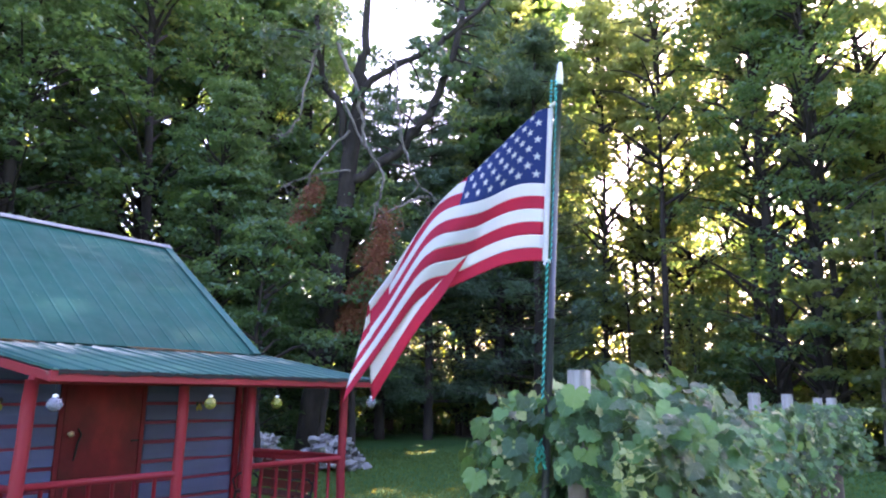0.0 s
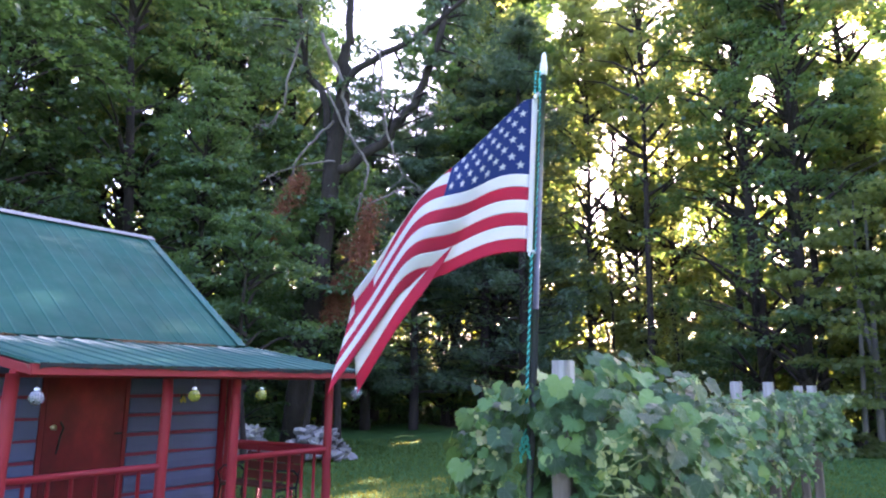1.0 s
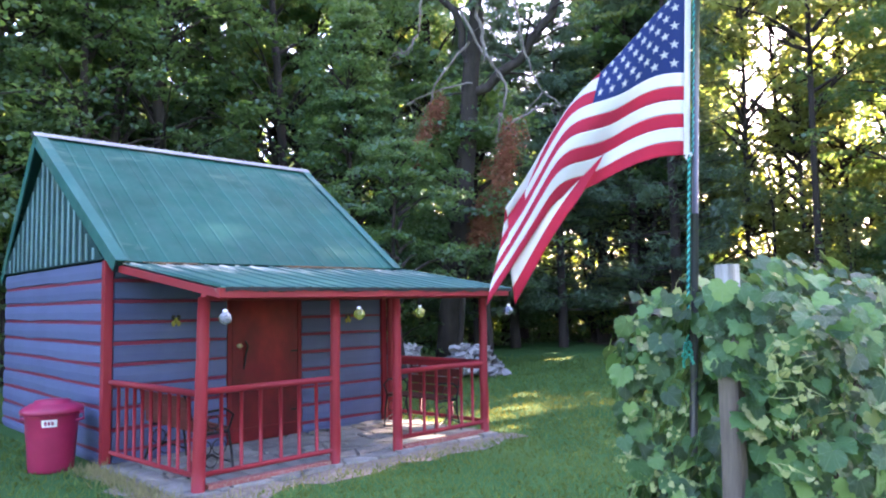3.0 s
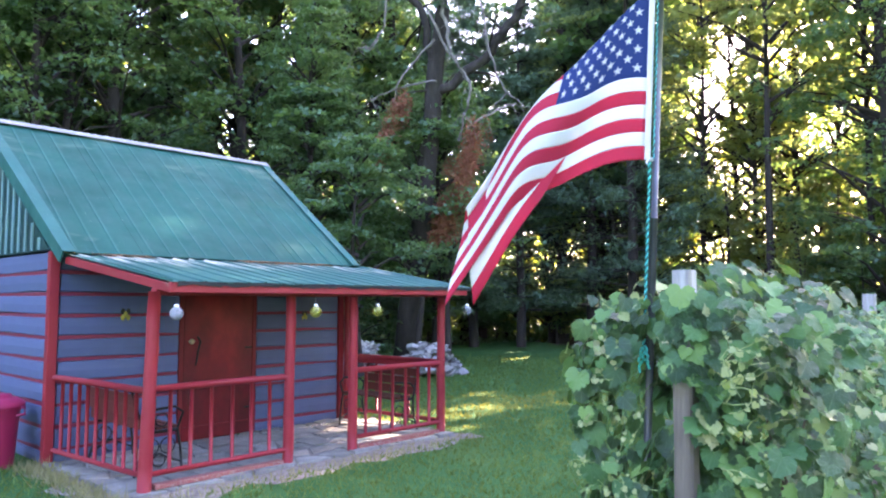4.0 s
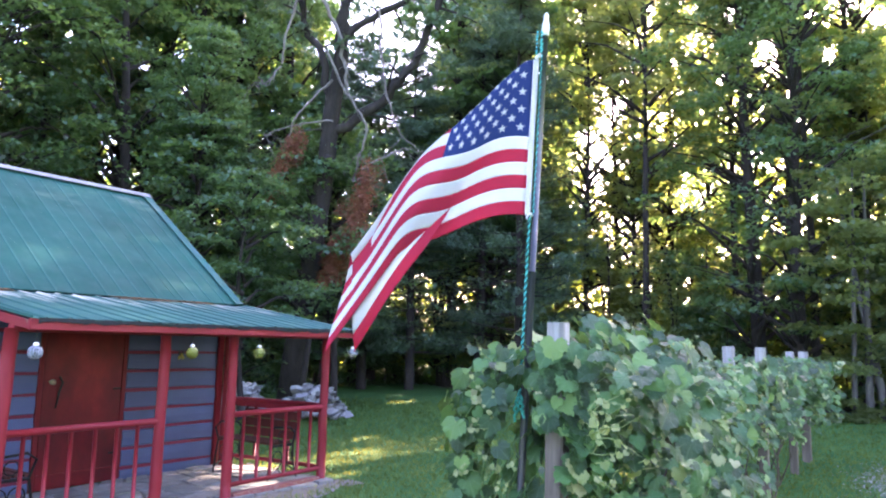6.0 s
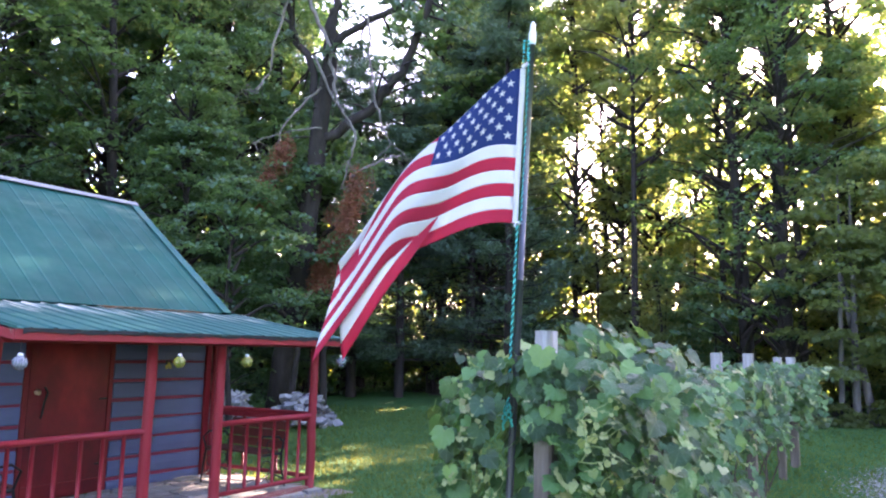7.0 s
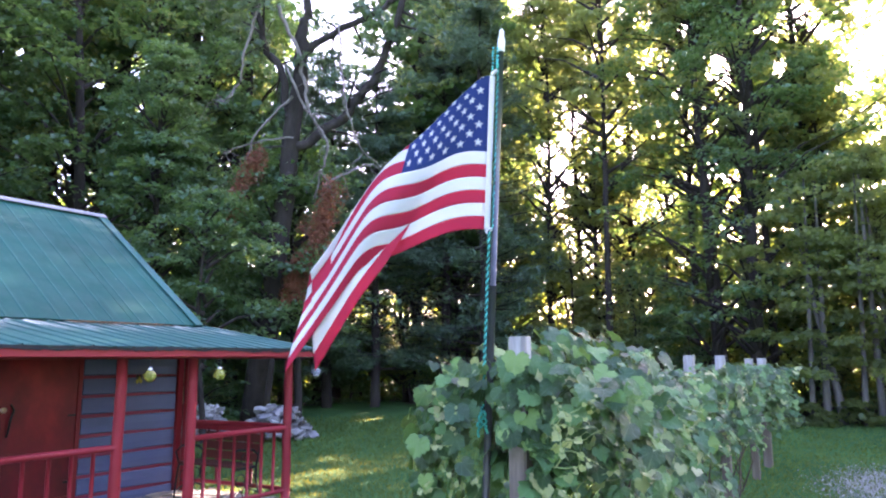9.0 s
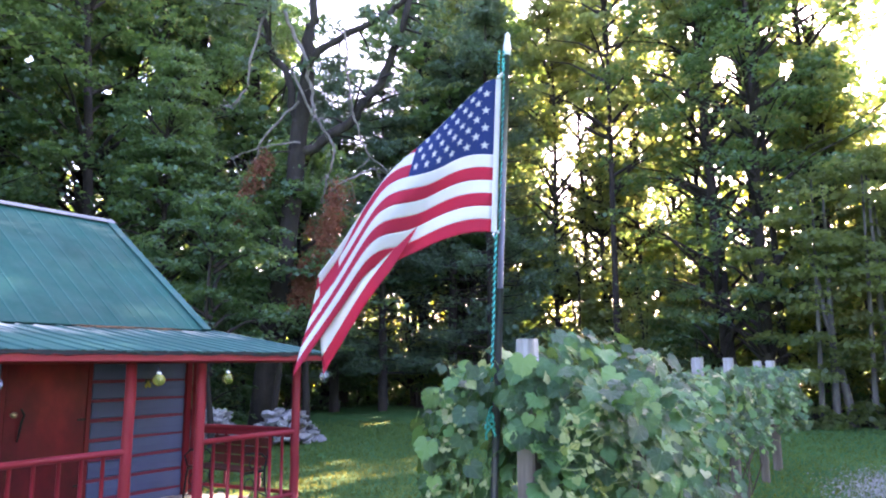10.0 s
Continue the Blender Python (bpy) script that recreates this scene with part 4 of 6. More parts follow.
# ---- wall ornaments ----
def ornament(at, scale):
    o = thing("wall_ornament", at, "small yellow and black metal insect ornament on the wall", "wall ornament", "ornaments on the front wall")
    bm = bmesh.new()
    bmesh.ops.create_uvsphere(bm, u_segments=12, v_segments=8, radius=0.035 * scale, matrix=Matrix.Diagonal((0.8, 0.5, 1.2, 1)))
    smooth(part("body", bm, YELLOW, o))
    for sx, sz in ((-1, 1), (1, 1), (-1, -1), (1, -1)):
        bm = bmesh.new()
        bmesh.ops.create_uvsphere(bm, u_segments=10, v_segments=6, radius=0.03 * scale, matrix=Matrix.Translation((sx * 0.035 * scale, 0.004, sz * 0.04 * scale)) @ Matrix.Diagonal((1.0, 0.2, 1.3, 1)))
        smooth(part("wing", bm, BLACK if sz > 0 else YELLOW, o))
    return o


ornament((0.54, WY0 - 0.05, 1.44), 0.8)
ornament((2.83, WY0 - 0.05, 1.40), 0.7)


# ---- porch benches ----
def bench(m, length, back_mat, label):
    b = thing("garden_bench", (0, 0, 0), label, "bench", "benches on the porch")
    b.matrix_basis = m
    for s in (0, 1):
        x = s * length
        bm = bmesh.new()
        tube(bm, [(x, -0.22, 0), (x, -0.20, 0.2), (x, -0.17, 0.38), (x, -0.22, 0.52), (x, -0.14, 0.58), (x, 0.10, 0.56), (x, 0.17, 0.50)], 0.012, 8)
        tube(bm, [(x, 0.22, 0), (x, 0.16, 0.2), (x, 0.15, 0.38), (x, 0.22, 0.62), (x, 0.27, 0.78)], 0.012, 8)
        tube(bm, [(x, -0.17, 0.37), (x, 0.15, 0.37)], 0.015, 8)
        for cy, cz, r in ((-0.08, 0.24, 0.07), (0.07, 0.24, 0.07), (0.0, 0.12, 0.06), (-0.02, 0.47, 0.06)):
            tube(bm, [(x, cy + r * math.cos(k * math.pi / 5), cz + r * math.sin(k * math.pi / 5)) for k in range(11)], 0.006, 6, caps=False)
        tube(bm, [(x, -0.2, 0.08), (x, 0.0, 0.17), (x, 0.2, 0.08)], 0.010, 6)
        smooth(part("iron_end", bm, IRON, b, "scrolled black cast iron bench end"))
    for y in (-0.16, -0.08, 0.0, 0.08):
        part("seat_slat", cube(0.0, y - 0.03, 0.385, length, y + 0.03, 0.41, bevel=0.005), SLAT, b, "worn brown wooden slat")
    for k, z in enumerate((0.46, 0.565, 0.67)):
        y = 0.175 + (z - 0.45) * 0.25
        part("back_slat", cube(-0.02, y, z - 0.048, length + 0.02, y + 0.022, z + 0.048, bevel=0.005), back_mat, b)
    return b


bench(pose(0.33, 0.44, 0.045, 0, 0, 90), 1.0, BENCH_RED, "cast iron garden bench with worn red brown slats beside the railing")
bench(pose(3.25, 1.22, 0.045, 0, 0, -90), 0.92, BENCH_RED, "cast iron garden bench with dark red slats beside the railing")


# ---- stone piles ----
def stone_pile(at, width, height, n, seed, label):
    rnd = random.Random(seed)
    p = thing("stone_pile", at, label, "stone pile", "stone piles on the lawn")
    for i in range(n):
        f = (i / n) ** 0.8
        zc = height * f
        spread = width * 0.5 * (1 - 0.72 * f)
        a = rnd.uniform(0, 2 * math.pi)
        r = spread * math.sqrt(rnd.random())
        sx, sy, sz = rnd.uniform(0.09, 0.20), rnd.uniform(0.06, 0.14), rnd.uniform(0.04, 0.095)
        bm = bmesh.new()
        ring = [rnd.uniform(0.75, 1.1) for _ in range(7)]
        lo, hi = [], []
        for k in range(7):
            w = 2 * math.pi * k / 7
            q = Vector((math.cos(w) * sx * ring[k], math.sin(w) * sy * ring[k], 0))
            lo.append(bm.verts.new(q * 0.9 + Vector((0, 0, -sz * rnd.uniform(0.4, 0.6)))))
            hi.append(bm.verts.new(q + Vector((0, 0, sz * rnd.uniform(0.3, 0.6)))))
        bm.faces.new(lo[::-1])
        bm.faces.new(hi)
        for k in range(7):
            bm.faces.new((lo[k], lo[(k + 1) % 7], hi[(k + 1) % 7], hi[k]))
        s = part("stone", bm, STONE, p)
        s.matrix_basis = pose(r * math.cos(a), r * math.sin(a) * 0.7, max(sz * 0.5, zc), rnd.uniform(-30, 30), rnd.uniform(-30, 30), rnd.uniform(0, 360))
    return p


stone_pile((8.40, 4.85, 0), 2.2, 0.64, 140, 1, "heap of pale grey flat field stones on the grass")
stone_pile((7.70, 6.15, 0), 1.6, 0.66, 105, 2, "heap of grey flat field stones by the tree")

# ---- trellis and grape vine ----
TY = -4.36


def trellis_post(x, top, w, lean):
    rnd = random.Random(int(x * 50))
    t = thing("trellis_post", (x, TY, 0), "weathered grey square wooden trellis post", "post", "trellis posts in a row")
    bm = bmesh.new()
    n = 6
    rings = []
    for i in range(n + 1):
        z = top * i / n
        k = w / 2 * rnd.uniform(0.96, 1.03)
        c = 0.2 * k
        o = lean * z
        rings.append([bm.verts.new((o + px * k + cx * c, py * k + cy * c, z)) for px, py, cx, cy in
                      ((-1, -1, 0, 1), (-1, -1, 1, 0), (1, -1, -1, 0), (1, -1, 0, 1), (1, 1, 0, -1), (1, 1, -1, 0), (-1, 1, 1, 0), (-1, 1, 0, -1))])
    for a, b in zip(rings, rings[1:]):
        for k in range(8):
            bm.faces.new((a[k], a[(k + 1) % 8], b[(k + 1) % 8], b[k]))
    bm.faces.new(rings[0][::-1])
    bm.faces.new(rings[-1])
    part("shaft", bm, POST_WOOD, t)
    return t


for x, top, w, lean in ((0.512, 1.725, 0.092, 0.024), (2.45, 1.55, 0.09, 0.0), (4.29, 1.64, 0.095, 0.0), (5.85, 1.64, 0.10, 0.0), (7.95, 1.60, 0.10, 0.0), (9.2, 1.60, 0.12, 0.02)):
    trellis_post(x, top, w, lean)


def grape_leaf(seed):
    """One lobed, toothed, cupped leaf about a metre across, lying in the xy plane with its stalk at the origin."""
    rnd = random.Random(seed)
    deep = rnd.uniform(0.0, 0.06)
    out = [(0.0, 0.06), (0.10, -0.12), (0.27, -0.20), (0.36, -0.13), (0.51, -0.10), (0.50, 0.03), (0.62, 0.14), (0.55, 0.22), (0.58, 0.36), (0.52 - deep, 0.42), (0.47 - deep, 0.50),
           (0.43, 0.60), (0.31, 0.66), (0.26, 0.79), (0.13, 0.82), (0.0, 1.0)]
    right = [(x * rnd.uniform(0.92, 1.08), y * rnd.uniform(0.95, 1.05)) for x, y in out]
    left = [(-x * rnd.uniform(0.90, 1.10), y * rnd.uniform(0.95, 1.05)) for x, y in right[1:-1]][::-1]
    ring = right + left
    cup = rnd.uniform(0.05, 0.45)
    fold = rnd.uniform(0.05, 0.32)
    lift = lambda x, y: -cup * (x * x + (y - 0.3) ** 2) * 1.3 + fold * abs(x)
    pts = [(0.0, 0.30, -0.02)] + [(x, y, lift(x, y) + rnd.uniform(-0.045, 0.045)) for x, y in ring]
    faces = [(0, 1 + k, 1 + (k + 1) % len(ring)) for k in range(len(ring))]
    return np.array(pts), np.array(faces)


def leaf_uv(me, flat):
    """Lay the leaf's own x and y into a uv map, for its veins."""
    uv = me.uv_layers.new(name="leaf")
    idx = np.empty(len(me.loops), np.int32)
    me.loops.foreach_get("vertex_index", idx)
    uv.data.foreach_set("uv", flat[idx].astype(np.float32).ravel())
    return me


LEAVES = [grape_leaf(s) for s in range(5)]


def hedge_top(x):
    return 1.47 + 0.19 * math.exp(-((x - 1.15) / 0.42) ** 2) + 0.03 * math.sin(x * 2.1) + 0.03 * math.sin(x * 5.3) - 0.03 * max(0, x - 5) / 4


def hedge_low(x):
    return 0.10 + 0.66 * smoothstep((x - 2.3) / 2.2) + 0.12 * math.sin(x * 3.3)


def bare_spot(x, y, z, rnd):
    """True where leaves would hide the first post or flagpole foot from the camera."""
    d = Vector((x, y, 0)) - POLE
    side, toward = d.dot(SIDE), d.dot(FRONT)
    if toward > 0.13 and abs(side + 0.063) < 0.048 and 0.25 < z < 1.20:
        return z > 0.66 or rnd.random() < 0.6
    if toward > -0.05 and abs(side + 0.063) < 0.07 and z > 1.64:
        return True
    return toward > -0.06 and abs(side - 0.17 * (1 - z / 3.43) - 0.01) < 0.105 and 0.72 < z < 1.47 and rnd.random() < 0.97


vine = thing("grape_vine", (0, 0, 0), "dense grape vine with broad green leaves grown over the trellis", "grape vine")
rs = np.random.RandomState(21)
rnd = random.Random(21)
spots = []
while len(spots) < 7400:
    x = 0.46 + 9.2 * rnd.random() ** 1.25
    top, low = hedge_top(x), hedge_low(x)
    endcap = smoothstep((x - 0.40) / 0.30)
    half = (0.33 + 0.11 * endcap + 0.06 * math.sin(x * 4.1) + 0.05 * math.sin(x * 9 + 2)) * (1.0 if x < 3 else 0.85)
    a = rnd.uniform(-0.45, math.pi + 0.45)
    rr = 1.10 - 0.65 * rnd.random() ** 1.4
    cz, hz = (top + low) / 2, (top - low) / 2
    ca, sa = math.cos(a), math.sin(a)
    power = 0.55
    y = half * math.copysign(abs(ca) ** power, -ca)
    z = hz * math.copysign(abs(sa) ** power, sa)
    if rnd.random() < 0.45:
        z = rnd.uniform(-1, 1) * hz
        y = -half if rnd.random() < 0.62 else half
    hang = noise.noise((x * 1.5, y, z * 2.0)) * 0.16 + noise.noise((x * 5, y * 2, z * 5)) * 0.10
    if y > 0 and x < 2.0:
        y *= 1.0 + 0.20 * smoothstep((2.0 - x) / 1.0)
    px, py, pz = x, TY + (y * rr) + math.copysign(hang, y), cz + z * rr
    if z < -hz * 0.4 and noise.noise((x * 2.3, 7, z * 2)) > 0.12 and x > 0.9:
        continue
    if pz < 0.05:
        continue
    if bare_spot(px, py, pz, rnd):
        continue
    if noise.noise((x * 2.8, 3.0 if y > 0 else 0.0, pz * 3.8)) > -0.02 and pz < top - 0.10:
        py = TY + (py - TY) * 0.36
    nx_ = -0.75 + 0.25 * endcap + rnd.gauss(0, 0.42)
    out = Vector((nx_ - 0.12, math.copysign(0.85, y) * (0.5 + abs(ca)) + rnd.gauss(0, 0.55), 0.55 + 0.5 * max(0, sa) + rnd.gauss(0, 0.45))).normalized()
    spots.append((px, py, pz, out))
tries = 0
while tries < 620:
    side, toward, z = rnd.uniform(-0.34, 0.45), rnd.uniform(-0.12, 0.26), 0.06 + 1.54 * rnd.random() ** 0.85
    tries += 1
    p = POLE + SIDE * side + FRONT * toward
    if bare_spot(p.x, p.y, z, rnd) or (z > 1.42 and side < 0.0) or (z > 0.5 and noise.noise((side * 5, toward, z * 4)) > 0.22):
        continue
    n = Vector((-0.85 + rnd.gauss(0, 0.3), -0.45 + rnd.gauss(0, 0.35), 0.25 + rnd.gauss(0, 0.25))).normalized()
    spots.append((p.x, p.y, z, n))
for _ in range(52):
    p = POLE + SIDE * rnd.uniform(-0.24, 0.035) + FRONT * rnd.uniform(0.20, 0.30)
    spots.append((p.x, p.y, rnd.uniform(1.24, 1.60), Vector((-0.85 + rnd.gauss(0, 0.3), -0.45 + rnd.gauss(0, 0.3), 0.3)).normalized()))
for _ in range(16):
    p = POLE + SIDE * rnd.uniform(-0.14, 0.0) + FRONT * rnd.uniform(0.25, 0.32)
    spots.append((p.x, p.y, rnd.uniform(1.47, 1.655), Vector((-0.85 + rnd.gauss(0, 0.3), -0.45 + rnd.gauss(0, 0.3), 0.4)).normalized()))
for _ in range(120):
    x = rnd.uniform(0.5, 1.9)
    spots.append((x, TY + rnd.uniform(-0.25, 0.25), hedge_top(x) + rnd.uniform(0.0, 0.12), Vector((rnd.gauss(0, 0.5), -0.6, 0.6)).normalized()))


def leaf_matrix(p, n, size):
    down = Vector((rnd.gauss(0, 0.5), rnd.gauss(0, 0.35), -0.9))
    y = (down - n * down.dot(n)).normalized()
    x = y.cross(n)
    m = Matrix((x, y, n)).transposed().to_4x4()
    return Matrix.Translation(p) @ m @ Matrix.Scale(size, 4)


near = sorted(range(len(spots)), key=lambda i: (spots[i][0] + 1.6 * max(0, spots[i][1] - TY + 0.15)))
meshes = []
for pts, faces in LEAVES:
    meshes.append(leaf_uv(arrays("leaf", pts, faces, LEAF_GRAPE), pts[:, :2]))
far_v, far_f, far_uv, count = [], [], [], 0
LEAF_YOUNG = foliage("young_grape_leaf", (0.13, 0.22, 0.07), (0.38, 0.39, 0.18), (0.4, 0.5, 0.12), 0.35, 0.5, False)
young = [arrays("young_leaf", pts, faces, LEAF_YOUNG) for pts, faces in LEAVES]
single = set(near[:300])
for i in near:
    x, y, z, n = spots[i]
    size = rnd.uniform(0.070 if x < 1.5 else 0.056, 0.114 if x < 1.5 else 0.094) if rnd.random() < (0.66 if x < 1.2 else 0.6) else rnd.uniform(0.03, 0.066)
    m = leaf_matrix((x, y, z), n, size)
    k = rnd.randrange(5)
    if i in single:
        link("leaf", meshes[k], vine).matrix_basis = m
    else:
        pts, faces = LEAVES[k]
        mm = np.array(m)
        far_v.append(pts @ mm[:3, :3].T + mm[:3, 3])
        far_f.append(faces + count)
        far_uv.append(pts[:, :2])
        count += len(pts)
tagged(link("leaves", leaf_uv(arrays("leaves", np.concatenate(far_v), np.concatenate(far_f), LEAF_GRAPE), np.concatenate(far_uv)), vine), kind="stuff")
STEM = plain("vine_stem", (0.085, 0.065, 0.042), 0.9, 0, 0.3, 20)
SHOOT = plain("green_shoot", (0.20, 0.27, 0.09), 0.8, 0, 0.3, 20)
for k in range(26):
    x = 0.80 + 7.0 * (k / 26) ** 1.3
    pts = [Vector((x, TY + rnd.uniform(-0.1, 0.1), 0.0))]
    for j in range(7):
        pts.append(pts[-1] + Vector((rnd.uniform(-0.12, 0.2), rnd.uniform(-0.10, 0.09), 0.20)))
    bm = bmesh.new()
    tube(bm, pts, [0.010 - 0.0008 * j for j in range(8)], 6)
    smooth(part("stem", bm, STEM, vine))
for k in range(105):
    x = 0.30 + 5.6 * rnd.random() ** 1.5
    z = hedge_top(x) * rnd.uniform(0.5, 1.0)
    d = Vector((rnd.uniform(-0.5, 0.2), -rnd.uniform(0.2, 0.7), rnd.uniform(-0.2, 0.9))).normalized()
    p = Vector((x, TY - 0.25, z))
    bm = bmesh.new()
    curl = [p]
    for j in range(6):
        d = (d + Vector((rnd.gauss(0, 0.25), rnd.gauss(0, 0.25), rnd.gauss(-0.05, 0.25)))).normalized()
        curl.append(curl[-1] + d * 0.040)
    tube(bm, curl, [0.0035 - 0.0004 * j for j in range(7)], 5)
    sh = smooth(part("shoot", bm, SHOOT, vine))
    for j in sorted(rnd.sample(range(6), 3)):
        n = Vector((-0.4 + rnd.gauss(0, 0.5), -0.5, 0.4 + rnd.gauss(0, 0.4))).normalized()
        m = leaf_matrix(curl[j + 1], n, rnd.uniform(0.016, 0.042) * (1.15 - 0.12 * j))
        link("young_leaf", young[rnd.randrange(5)], sh).matrix_basis = m
for k in range(48):
    p = POLE + SIDE * rnd.uniform(-0.05, 0.42) + FRONT * rnd.uniform(0.05, 0.24) + Vector((0, 0, rnd.uniform(0.25, 1.55)))
    if bare_spot(p.x, p.y, p.z, rnd):
        p += SIDE * 0.16
    d = (SIDE * rnd.uniform(-0.2, 1.0) + FRONT * rnd.uniform(0.1, 0.8) + Vector((0, 0, rnd.uniform(-0.3, 0.6)))).normalized()
    curl = [p]
    for j in range(5):
        d = (d + Vector((rnd.gauss(0, 0.25), rnd.gauss(0, 0.25), rnd.gauss(0, 0.25)))).normalized()
        curl.append(curl[-1] + d * 0.030)
    bm = bmesh.new()
    tube(bm, curl, [0.003 - 0.0004 * j for j in range(6)], 5)
    sh = smooth(part("shoot", bm, SHOOT, vine))
    for j in sorted(rnd.sample(range(5), 3)):
        n = (FRONT + Vector((rnd.gauss(0, 0.5), rnd.gauss(0, 0.5), 0.3))).normalized()
        m = leaf_matrix(curl[j + 1], n, rnd.uniform(0.010, 0.028))
        link("young_leaf", young[rnd.randrange(5)], sh).matrix_basis = m


# ---- trees ----
def crown_leaves(clumps, per, size, rs, flat=0.17, tilt=0.50, aspect=0.74, outward=0.45):
    """Leaves scattered in drooping sprays round each clump (x, y, z, radius)."""
    c = np.repeat(np.array([k[:3] for k in clumps]), per, axis=0)
    r = np.repeat(np.array([k[3] for k in clumps]), per)[:, None]
    d = rs.normal(size=c.shape)
    d /= np.linalg.norm(d, axis=1, keepdims=True)
    d *= rs.uniform(0.15, 1.0, size=(len(c), 1)) ** 0.6
    d[:, 2] *= flat
    d[:, 2] -= 0.26 * (d[:, 0] ** 2 + d[:, 1] ** 2)
    pos = c + d * r
    nrm = np.tile([0.0, 0.0, 0.9], (len(c), 1)) + rs.normal(size=c.shape) * tilt
    nrm[:, :2] += outward * d[:, :2]
    return leaf_quads(pos, nrm, size, rs, aspect)


def broadleaf(name, seed, h, base, radius, n_clumps, per, leaf, mat, label, trunk_r=0.17, lean=0.0):
    rnd = random.Random(seed)
    rs = np.random.RandomState(seed)
    t = thing(name, (0, 0, 0), label, "tree", "trees of the wood")
    pts, rad = [], []
    for i in range(9):
        f = i / 8
        pts.append((lean * f * h + 0.12 * math.sin(f * 5 + seed), 0.12 * math.sin(f * 4 + seed * 2), h * 0.95 * f))
        rad.append(trunk_r * (1 - f) ** 0.8 + 0.02 + (0.07 * trunk_r / 0.17 if i == 0 else 0))
    bm = bmesh.new()
    tube(bm, pts, rad, 10, jitter=0.06, rnd=rnd)
    smooth(part("trunk", bm, BARK, t))
    bm = bmesh.new()
    clumps = []
    while len(clumps) < n_clumps:
        f = rnd.random() ** 0.85
        z = base + (h - base) * f
        prof = radius * (math.sin(math.pi * min(1, 0.16 + 0.84 * f)) ** 0.7 * 0.85 + 0.15) * (1.05 - 0.35 * f)
        a = rnd.uniform(0, 2 * math.pi)
        r = prof * math.sqrt(rnd.uniform(0.06, 1.0))
        cx = lean * z + r * math.cos(a)
        cy = r * math.sin(a)
        clumps.append((cx, cy, z, rnd.uniform(0.5, 0.98)))
        if len(clumps) % 2 == 0 and trunk_r > 0.05:
            zb = max(base * 0.5, z - r * rnd.uniform(0.35, 0.7))
            tx = lean * zb
            tube(bm, [(tx, 0, zb), (tx + (cx - tx) * 0.5, cy * 0.5, zb + (z - zb) * 0.62 + 0.1), (cx, cy, z)], [0.05 + 0.012 * r, 0.03, 0.010], 5, caps=False)
    if trunk_r > 0.05:
        tagged(smooth(part("branchwork", bm, BARK, t)), kind="stuff")
    v, f = crown_leaves(clumps, per, leaf, rs)
    link("crown", arrays("crown", v, f, mat), t)
    return t


def pine(name, seed, h, base, radius, label):
    rnd = random.Random(seed)
    rs = np.random.RandomState(seed)
    t = thing(name, (0, 0, 0), label, "tree", "trees of the wood")
    bm = bmesh.new()
    tube(bm, [(0.06 * math.sin(i), 0.05 * math.cos(i * 1.3), h * i / 7) for i in range(8)], [0.20 * (1 - i / 7) + 0.02 for i in range(8)], 10, jitter=0.05, rnd=rnd)
    smooth(part("trunk", bm, BARK, t))
    bm = bmesh.new()
    clumps = []
    z = base
    while z < h - 0.4:
        reach = radius * (1 - (z - base) / (h - base)) ** 0.7 * rnd.uniform(0.8, 1.1) + 0.3
        for k in range(rnd.randint(4, 6)):
            a = rnd.uniform(0, 2 * math.pi)
            rise = reach * rnd.uniform(-0.05, 0.22)
            end = Vector((reach * math.cos(a), reach * math.sin(a), z + rise))
            tube(bm, [(0, 0, z), end * 0.5 + Vector((0, 0, z * 0.5 - 0.1)), end], [0.035, 0.022, 0.008], 5, caps=False)
            for q in (0.45, 0.65, 0.82, 1.0):
                for _ in range(2):
                    clumps.append((end.x * q + rnd.uniform(-0.3, 0.3), end.y * q + rnd.uniform(-0.3, 0.3), z + rise * q + rnd.uniform(-0.05, 0.12), rnd.uniform(0.30, 0.5)))
        z += rnd.uniform(0.45, 0.75)
    tagged(smooth(part("branchwork", bm, BARK, t)), kind="stuff")
    v, f = crown_leaves(clumps, 24, 0.29, rs, 0.45, 1.2, 0.16, 0.0)
    link("crown", arrays("crown", v, f, LEAF_PINE), t)
    return t


